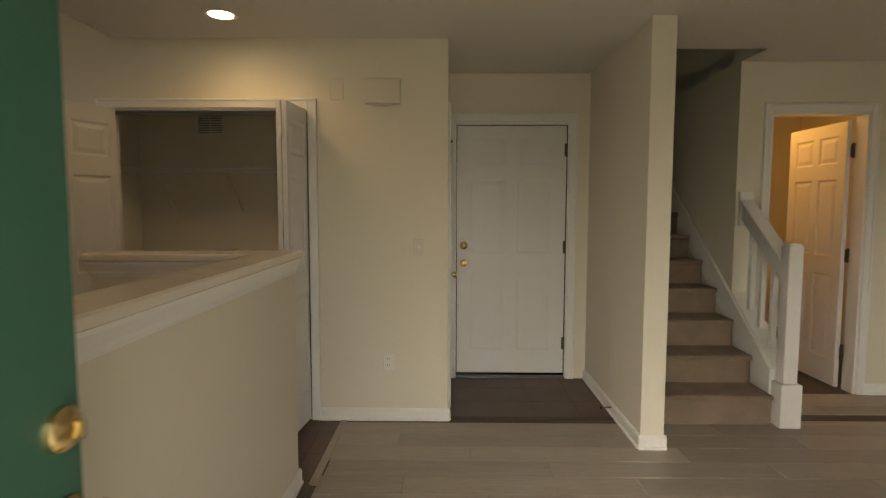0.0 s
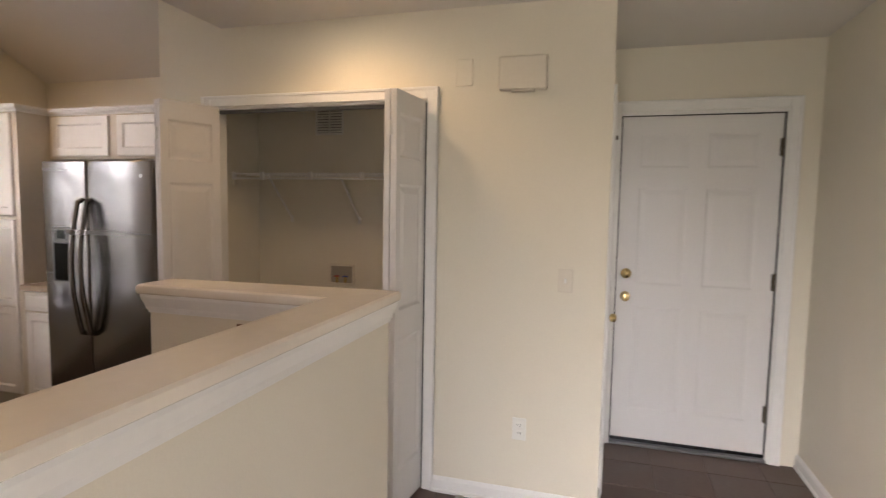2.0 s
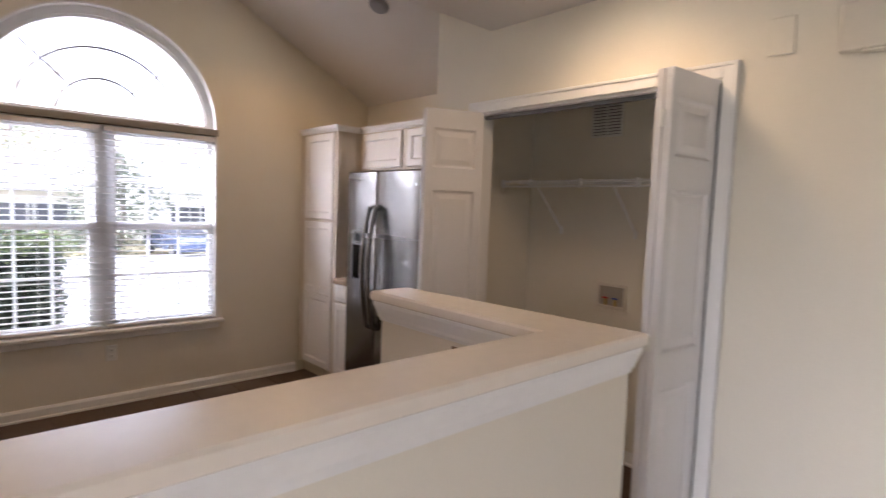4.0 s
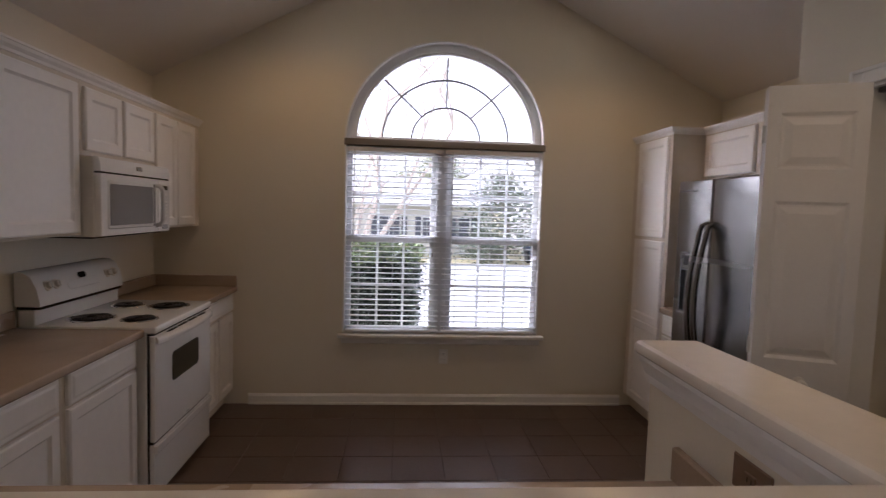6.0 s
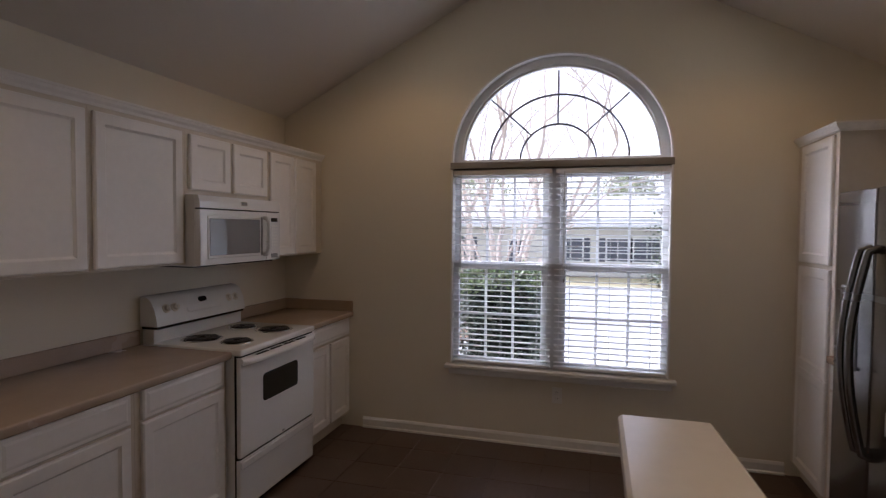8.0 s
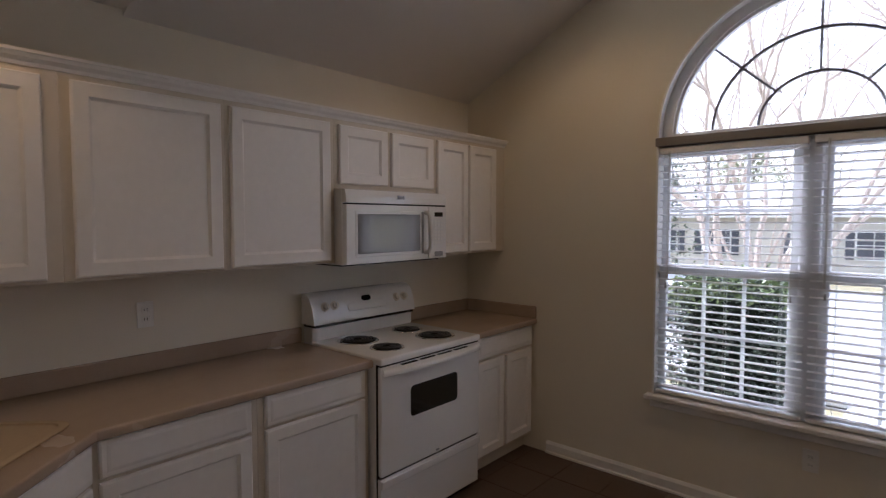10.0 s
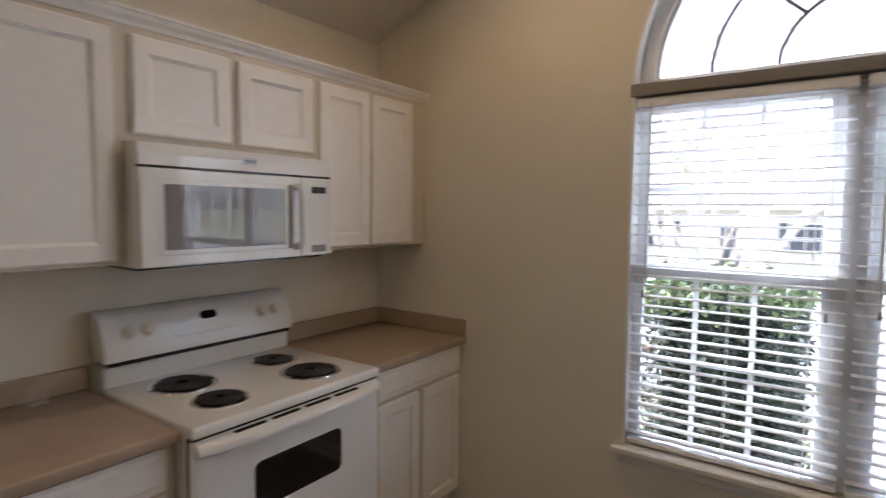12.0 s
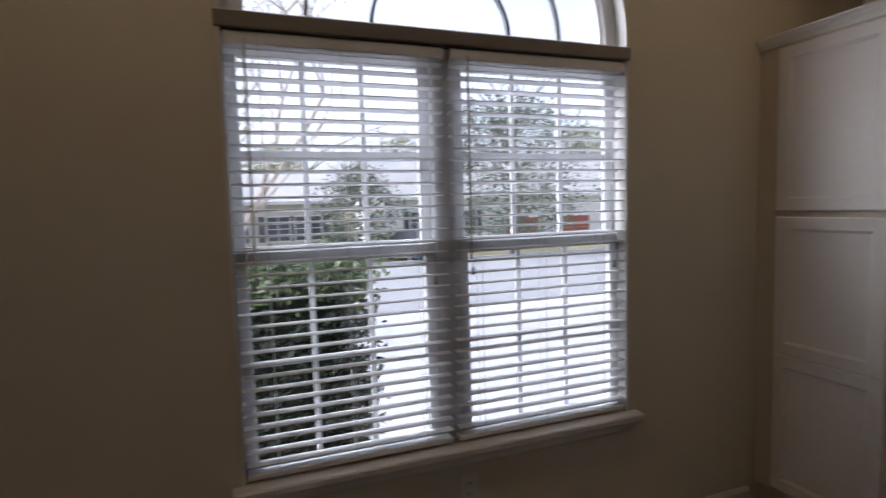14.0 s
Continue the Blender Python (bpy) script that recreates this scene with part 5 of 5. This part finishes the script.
def sheet(name, x0, x1, y0, y1, mat, label, lift=0.0, n=24):
    bm = bmesh.new()
    xs = [x0 + (x1 - x0) * k / n for k in range(n + 1)]
    top = [[bm.verts.new((x, y, lie(x) + lift)) for y in (y0, y1)] for x in xs]
    for a, b in zip(top, top[1:]):
        bm.faces.new((a[0], a[1], b[1], b[0]))
    if lift:
        low = [[bm.verts.new((x, y, lie(x) - 0.05)) for y in (y0, y1)] for x in xs]
        for k in range(n):
            for s in (0, 1):
                bm.faces.new((top[k][s], top[k + 1][s], low[k + 1][s], low[k][s]))
        for k in (0, n):
            bm.faces.new((top[k][0], top[k][1], low[k][1], low[k][0]))
    return structure(name, bm, mat, label)


bm = bmesh.new()
xs = [-1500, -200, -60] + [-32 + k for k in range(28)] + [30, 1500]
rows = [[bm.verts.new((x, y, lie(x) if x < -4 else -0.35)) for y in (-1500, 1500)] for x in xs]
for a, b in zip(rows, rows[1:]):
    bm.faces.new((a[0], a[1], b[1], b[0]))
structure("ground", bm, LAWN, "pale patchy lawn that falls away from the house")
sheet("driveway", -13.2, -5.2, 3.14, 14.5, CONCRETE, "pale concrete driveway before the window", 0.03)
sheet("road", -25.5, -13.2, -60, 60, ASPHALT, "pale worn asphalt street", 0.02)
sheet("parking_apron", -13.2, -8.9, -20, 3.14, CONCRETE, "pale concrete parking apron beside the lawn", 0.025)
sheet("tree_bed", -12.4, -10.7, 0.95, 2.60, MULCH, "mulched tree bed in the paving", 0.10, 3)
sheet("pavement_kerb", -9.05, -8.9, -20, 3.14, CONCRETE, "pale concrete kerb along the lawn", 0.10, 2)
sheet("pavement_kerb", -25.65, -25.5, -60, 60, CONCRETE, "pale concrete kerb on the far side of the street", 0.12, 2)
sheet("mulch_bed", -6.9, -5.02, -1.0, 3.13, MULCH, "red-brown mulch bed along the house wall", 0.025, 4)


def leaves(bm, at, size, n, spread):
    """Scatters small bent leaves about a place."""
    for _ in range(n):
        p = Vector(at) + Vector((random.gauss(0, spread), random.gauss(0, spread), random.gauss(0, spread)))
        u = Vector((random.uniform(-1, 1), random.uniform(-1, 1), random.uniform(-0.6, 0.8))).normalized()
        w = u.orthogonal().normalized()
        w = (w + u.cross(w) * random.uniform(-2, 2)).normalized()
        s = size * random.uniform(0.6, 1.3)
        a, b, c, e = p, p + u * s * 0.5 + w * s * 0.24, p + u * s, p + u * s * 0.5 - w * s * 0.24
        bm.faces.new([bm.verts.new(v) for v in (a, b, c, e)])


def leaf_part(name, spots, mat, parent, size, n, spread):
    bm = bmesh.new()
    for s in spots:
        leaves(bm, s, size, n, spread)
    me = bpy.data.meshes.new(name)
    bm.to_mesh(me)
    bm.free()
    me.materials.append(mat)
    ob = new(name, me)
    ob.parent = parent
    ob.matrix_parent_inverse = world_of(parent).inverted()
    return tagged(ob, kind="stuff")


# clipped shrub close to the glass
HX0, HX1, HY0, HY1, HT = -6.20, -5.46, 2.40, 3.10, 1.17
shrub = thing("clipped_shrub", (-5.82, 2.75, -0.35), "dense dark green clipped shrub with paler young tips", "shrub")
bm = bmesh.new()
for k in range(14):
    x, y = random.uniform(HX0 + 0.25, HX1 - 0.25), random.uniform(HY0 + 0.25, HY1 - 0.25)
    tube([(-5.82 + (x + 5.82) * 0.2, 2.75 + (y - 2.75) * 0.2, -0.36), ((x - 5.82) / 2, (y + 2.75) / 2, 0.2), (x, y, random.uniform(0.7, 1.1))], 0.012, bm, seg=6)
part("stems", bm, GREYBARK, shrub)
# near-black box standing in for the shade deep among the leaves
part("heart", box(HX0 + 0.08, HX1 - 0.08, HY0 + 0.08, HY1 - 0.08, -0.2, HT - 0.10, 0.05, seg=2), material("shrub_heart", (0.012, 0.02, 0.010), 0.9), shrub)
out, tips = [], []
for _ in range(3400):
    x, y, z = random.uniform(HX0, HX1), random.uniform(HY0, HY1), random.uniform(-0.28, HT)
    face = random.choice("xXyYz")
    if face == "x":
        x = HX0 + abs(random.gauss(0, 0.05))
    elif face == "X":
        x = HX1 - abs(random.gauss(0, 0.05))
    elif face == "y":
        y = HY0 + abs(random.gauss(0, 0.05))
    elif face == "Y":
        y = HY1 - abs(random.gauss(0, 0.05))
    else:
        z = HT - abs(random.gauss(0, 0.05))
    (tips if z > HT - 0.13 and random.random() < 0.7 else out).append((x, y, z + 0.03 * math.sin(9 * x + 7 * y)))
leaf_part("leaves", out, LEAF, shrub, 0.042, 5, 0.030)
leaf_part("young_tips", tips, NEWLEAF, shrub, 0.042, 5, 0.032)


def grow(bm, p, way, length, r, depth, ends, bend=0.25, fork=3):
    """One limb and its forks, as tapering tubes."""
    pts, q, d = [p], p, way
    rs = 5
    for k in range(rs):
        d = (d + Vector((random.gauss(0, bend), random.gauss(0, bend), random.gauss(0.06, bend * 0.6))) * 0.5).normalized()
        q = q + d * (length / rs)
        pts.append(q)
    seg = 8 if depth > 2 else 5
    rings = []
    for i, c in enumerate(pts):
        t = (pts[min(i + 1, rs)] - pts[max(i - 1, 0)]).normalized()
        s = t.orthogonal().normalized()
        u = s.cross(t)
        rr = r * (1 - 0.42 * i / rs)
        rings.append([c + s * rr * math.cos(2 * math.pi * k / seg) + u * rr * math.sin(2 * math.pi * k / seg) for k in range(seg)])
    loft(rings, bm)
    if depth == 0:
        ends.append(q)
        return
    for k in range(fork):
        at = pts[rs] if k < 2 else pts[random.randrange(2, rs)]
        turn = Vector((random.gauss(0, 1), random.gauss(0, 1), random.gauss(0.15, 0.5)))
        w = (d + turn.normalized() * random.uniform(0.45, 0.8)).normalized()
        grow(bm, at, w, length * random.uniform(0.62, 0.85), r * (0.56 if k < 2 else 0.4), depth - 1, ends, bend, fork)


def tree(name, label, at, stems, length, r, depth, bark, leaf, size, n, spread, lean=0.35, fork=3):
    t = thing(name, at, label, "tree")
    ends = []
    for k in range(stems):
        bm = bmesh.new()
        a = 2 * math.pi * (k + random.random() * 0.4) / stems
        way = Vector((lean * math.cos(a), lean * math.sin(a), 1)).normalized()
        base = Vector(at) + Vector((0.12 * math.cos(a), 0.12 * math.sin(a), -0.05)) * (stems > 1)
        grow(bm, base, way, length, r, depth, ends, 0.22, fork)
        part("trunk", bm, bark, t, smooth=True)
    if n:
        leaf_part("crown", ends, leaf, t, size, n, spread)
    return t


random.seed(11)
tree("crape_myrtle", "bare multi-stemmed tree with smooth tan bark and few young leaves", (-11.6, 1.75, lie(-11.6)), 7, 2.6, 0.075, 5, BARK, NEWLEAF, 0.05, 1, 0.16, 0.42)


def evergreen(name, label, at, h, w, n, leaf=DARKLEAF, size=0.2):
    t = thing(name, at, label, "tree")
    bm = bmesh.new()
    ends = []
    grow(bm, Vector(at), Vector((0.03, 0.02, 1)), h * 0.45, h * 0.03, 3, ends, 0.2, 4)
    part("trunk", bm, GREYBARK, t, smooth=True)
    spots = []
    for _ in range(n):
        a, rr, zz = random.uniform(0, 2 * math.pi), w * math.sqrt(random.random()), random.random()
        edge = 0.35 + 0.65 * math.sin(math.pi * min(1, 0.12 + 0.88 * zz)) + 0.22 * math.sin(3 * a + 9 * zz)
        spots.append((at[0] + rr * edge * math.cos(a), at[1] + rr * edge * math.sin(a), at[2] + h * (0.10 + 0.88 * zz)))
    leaf_part("crown", spots, leaf, t, size, 9, 0.28)
    return t


random.seed(21)
GX = lie(-40)
evergreen("evergreen_tree", "dark broad evergreen tree across the street", (-27.5, 15.6, GX), 7.8, 4.5, 1000)
evergreen("evergreen_tree", "rounded dark evergreen between the houses", (-29.0, 8.2, GX), 4.4, 2.1, 420)
evergreen("evergreen_tree", "tall evergreen by the far townhouse", (-27.0, -6.2, GX), 7.0, 2.6, 460)
evergreen("evergreen_tree", "low evergreen bush by the far kerb", (-28.2, 7.0, GX), 1.6, 1.2, 120)
for x, y, h, w in ((-50, -26, 10, 7), (-55, -8, 9, 7), (-52, 6, 8, 6), (-56, 19, 9.5, 7), (-50, 36, 10, 7), (-48, 54, 11, 8)):
    evergreen("woodland_tree", "pale leafing tree behind the houses", (x, y, GX), h, w * 0.62, 420, PALELEAF, 0.34)


def facade_window(house, x, y, z, w, h, out):
    """A sash window with frame, glazing bar and shutters on a far wall."""
    f = part("window", box(x, x + out * 0.06, y - w / 2 - 0.07, y + w / 2 + 0.07, z - 0.07, z + h + 0.07), WHITESIDING, house)
    for k in range(2):
        for j in range(2):
            y0, z0 = y - w / 2 + k * (w / 2 + 0.02), z + j * (h / 2 + 0.02)
            part("pane", box(x + out * 0.055, x + out * 0.07, y0, y0 + w / 2 - 0.02, z0, z0 + h / 2 - 0.02), DARKPANE, f)
    for s in (-1, 1):
        yy = y + s * (w / 2 + 0.26)
        part("shutter", box(x, x + out * 0.05, yy - 0.17, yy + 0.17, z - 0.04, z + h + 0.04), DARKPANE if house.name.endswith("e") else SIDING, f)


def house(name, label, x, y0, y1, wall, eave, ridge, depth, windows, doors=(), garages=()):
    t = thing(name, (x - depth / 2, (y0 + y1) / 2, GX), label, "house", "houses across the street")
    part("wall", box(x - depth, x, y0, y1, GX - 0.1, GX + eave), wall, t)
    n = int(eave / 0.2)
    bm = bmesh.new()
    for k in range(n):
        z = GX + k * eave / n
        loft([[(x, y0, z), (x + 0.025, y0, z), (x + 0.004, y0, z + eave / n), (x, y0, z + eave / n)], [(x, y1, z), (x + 0.025, y1, z), (x + 0.004, y1, z + eave / n), (x, y1, z + eave / n)]], bm)
    tagged(part("siding", bm, wall, t), kind="stuff")
    o = 0.45
    mid = x - depth / 2
    for a, b in ((x + o, mid), (x - depth - o, mid)):
        part("roof", loft([[(a, y, GX + eave - 0.12), (b, y, GX + ridge), (b, y, GX + ridge + 0.14), (a, y, GX + eave + 0.02)] for y in (y0 - 0.4, y1 + 0.4)]), ROOF, t)
    for y in (y0, y1):
        s = 0.02 if y == y0 else -0.02
        part("gable", loft([[(x, y, GX + eave - 0.05), (x - depth, y, GX + eave - 0.05), (mid, y, GX + ridge - 0.02)], [(x, y + s, GX + eave - 0.05), (x - depth, y + s, GX + eave - 0.05), (mid, y + s, GX + ridge - 0.02)]]), wall, t)
    part("gutter", box(x + o - 0.02, x + o + 0.08, y0 - 0.4, y1 + 0.4, GX + eave - 0.14, GX + eave - 0.03), WHITESIDING, t)
    for y, z, w, h in windows:
        facade_window(t, x + 0.02, y, GX + z, w, h, 1)
    for y, w, h in doors:
        d = part("door", box(x, x + 0.08, y - w / 2 - 0.1, y + w / 2 + 0.1, GX, GX + h + 0.1), WHITESIDING, t)
        part("door_leaf", box(x + 0.07, x + 0.11, y - w / 2, y + w / 2, GX + 0.05, GX + h), DARKPANE, d)
    for y, w, h in garages:
        g = part("garage", box(x, x + 0.06, y - w / 2 - 0.12, y + w / 2 + 0.12, GX, GX + h + 0.12), WHITESIDING, t)
        for k in range(4):
            part("garage_panel", box(x + 0.05, x + 0.10, y - w / 2, y + w / 2, GX + 0.04 + k * h / 4, GX + 0.02 + (k + 1) * h / 4), BRICK, g)
    return t


house("townhouse", "beige sided townhouse with dark shuttered windows across the street", -33.0, -9.0, 8.2, SIDING, 3.0, 4.7, 8.0, [(2.1, 0.95, 1.25, 1.25), (4.65, 0.95, 1.15, 1.25), (6.2, 0.95, 1.35, 1.25), (-4.5, 0.95, 1.3, 1.25), (-7.2, 0.95, 1.3, 1.25)], [(-1.0, 0.95, 2.1)])
house("townhouse", "beige two-storey townhouse further along the street", -35.0, -30.0, -10.5, SIDING, 5.4, 8.0, 9.0, [(-13.0, 0.95, 1.2, 1.3), (-17.0, 0.95, 1.2, 1.3), (-13.0, 3.5, 1.2, 1.3), (-17.0, 3.5, 1.2, 1.3), (-22.0, 0.95, 1.2, 1.3), (-22.0, 3.5, 1.2, 1.3)], [(-15.0, 0.95, 2.1)])
house("garage_house", "white sided house with red-brown garage doors", -35.0, 11.0, 33.0, WHITESIDING, 3.1, 5.8, 9.0, [(13.2, 0.95, 1.2, 1.25), (16.4, 0.95, 1.2, 1.25), (30.0, 0.95, 1.2, 1.25)], [(14.8, 0.95, 2.1)], [(20.4, 2.5, 1.6), (24.4, 2.5, 1.6)])


def car(name, label, at, turn, paint):
    """A saloon: lofted body and cabin, wheels with rims, lamps and glass."""
    m = pose(*at, 0, 0, turn)
    t = thing(name, at, label, "car")
    prof = [(-2.15, 0.30), (-2.20, 0.55), (-2.12, 0.82), (-1.55, 0.92), (-0.95, 0.95), (0.75, 0.95), (1.55, 0.86), (2.10, 0.72), (2.22, 0.50), (2.18, 0.30)]
    part("body", loft([[m @ Vector((x, s * 0.86, z * (1 if i else 0.97))) for x, z in prof] for i, s in ((0, -1), (1, -0.94), (1, 0.94), (0, 1))]), paint, t, smooth=True)
    cab = [(-1.45, 0.90), (-0.85, 1.38), (-0.55, 1.44), (0.25, 1.44), (0.50, 1.38), (1.15, 0.90)]
    cb = part("cabin", loft([[m @ Vector((x, s * (0.80 - 0.16 * (z - 0.9) / 0.54), z)) for x, z in cab] for s in (-1, 1)]), DARKPANE, t)
    part("roof_panel", loft([[m @ Vector((x, s * 0.60, z)) for x, z in ((-0.85, 1.385), (-0.55, 1.45), (0.25, 1.45), (0.50, 1.385), (0.2, 1.40), (-0.5, 1.40))] for s in (-1, 1)]), paint, cb)
    for x in (-1.35, 1.38):
        for s in (-1, 1):
            c = m @ Vector((x, s * 0.80, 0.32))
            ax = (m.to_3x3() @ Vector((0, s, 0)))
            mm = Matrix.Translation(c) @ ax.to_track_quat("Z", "Y").to_matrix().to_4x4()
            w = part("wheel", turned([(0.20, -0.10), (0.31, -0.10), (0.325, -0.06), (0.325, 0.06), (0.31, 0.095), (0.20, 0.095)], mm, ring=True), RUBBER, t, smooth=True)
            part("rim", turned([(0, 0.06), (0.06, 0.085), (0.17, 0.08), (0.20, 0.095), (0.20, 0.05), (0, 0.05)], mm, seg=16), STEELD, w)
    for s in (-0.62, 0.62):
        part("headlight", box(2.10, 2.20, s - 0.17, s + 0.17, 0.56, 0.70, 0.03, m=m), CHROME, t)
        part("tail_light", box(-2.20, -2.12, s - 0.15, s + 0.15, 0.62, 0.78, 0.02, m=m), BRICK, t)
    return t


car("parked_car", "dark blue saloon car parked across the street", (-27.3, 10.4, lie(-27.3)), 5, CARBLUE)
car("parked_car", "silver grey saloon car parked at the near kerb", (-14.3, -1.6, lie(-14.3) + 0.02), 92, CARGREY)

# ---- floor pieces ----


def pieces(name, parent, mesh, spots):
    for x, y, turn in spots:
        ob = new(name, mesh)
        ob.parent = parent
        ob.matrix_parent_inverse = world_of(parent).inverted()
        ob.matrix_basis = pose(x, y, 0, 0, 0, turn)


def slab(name, w, d, mat, e=0.0015):
    a = [(-w / 2, -d / 2), (w / 2, -d / 2), (w / 2, d / 2), (-w / 2, d / 2)]
    bm = loft([[(x, y, -0.006) for x, y in a], [(x, y, -e) for x, y in a], [(x - math.copysign(e, x), y - math.copysign(e, y), 0) for x, y in a]])
    return mesh_from(name, bm, mat)


T = 0.305
tile = slab("tile", T - 0.003, T - 0.003, TILE)
spots = []
for i in range(13):
    for j in range(15):
        x, y = XW + T * (i + 0.5), YS + T * (j + 0.5)
        if x + T / 2 <= -1.08 and y + T / 2 <= YN + 0.25 and not (y < 1.62 and x > -4.2):
            spots.append((x, y, 90 * random.randrange(4)))
pieces("tile", floor_kitchen, tile, spots)
pieces("tile", floor_entry, tile, [(PIER + T * (i + 0.5), 4.715 + T * (j + 0.5), 90 * random.randrange(4)) for i in range(4) for j in range(3)])
cut = slab("tile", 0.118, T - 0.003, TILE)
pieces("tile", floor_kitchen, cut, [(XW + T * 12 + 0.0605, YS + T * (j + 0.5), 0) for j in range(15)])
PW, PL = 0.18, 1.22
planks = {}


def plank(w, d):
    key = (round(w, 3), round(d, 3))
    if key not in planks:
        planks[key] = slab("plank", key[0] - 0.002, key[1] - 0.002, PLANK)
    return planks[key]


for j in range(26):
    y0, y1 = 0.84 + PW * j, 0.84 + PW * (j + 1)
    left, right = (-1.065, 4.3) if y0 < 4.60 else (1.92 if y0 > 4.68 else 0.90, 4.3)
    top = min(y1, 4.685) if y0 < 4.68 else min(y1, SY)
    if top - y0 < 0.02:
        continue
    x = left - (j * 0.43) % PL
    while x < right:
        a, b = max(x, left), min(x + PL, right)
        if b - a > 0.03:
            pieces("plank", floor_living, plank(b - a, top - y0), [((a + b) / 2, (y0 + top) / 2, 180 * random.randrange(2))])
        x += PL
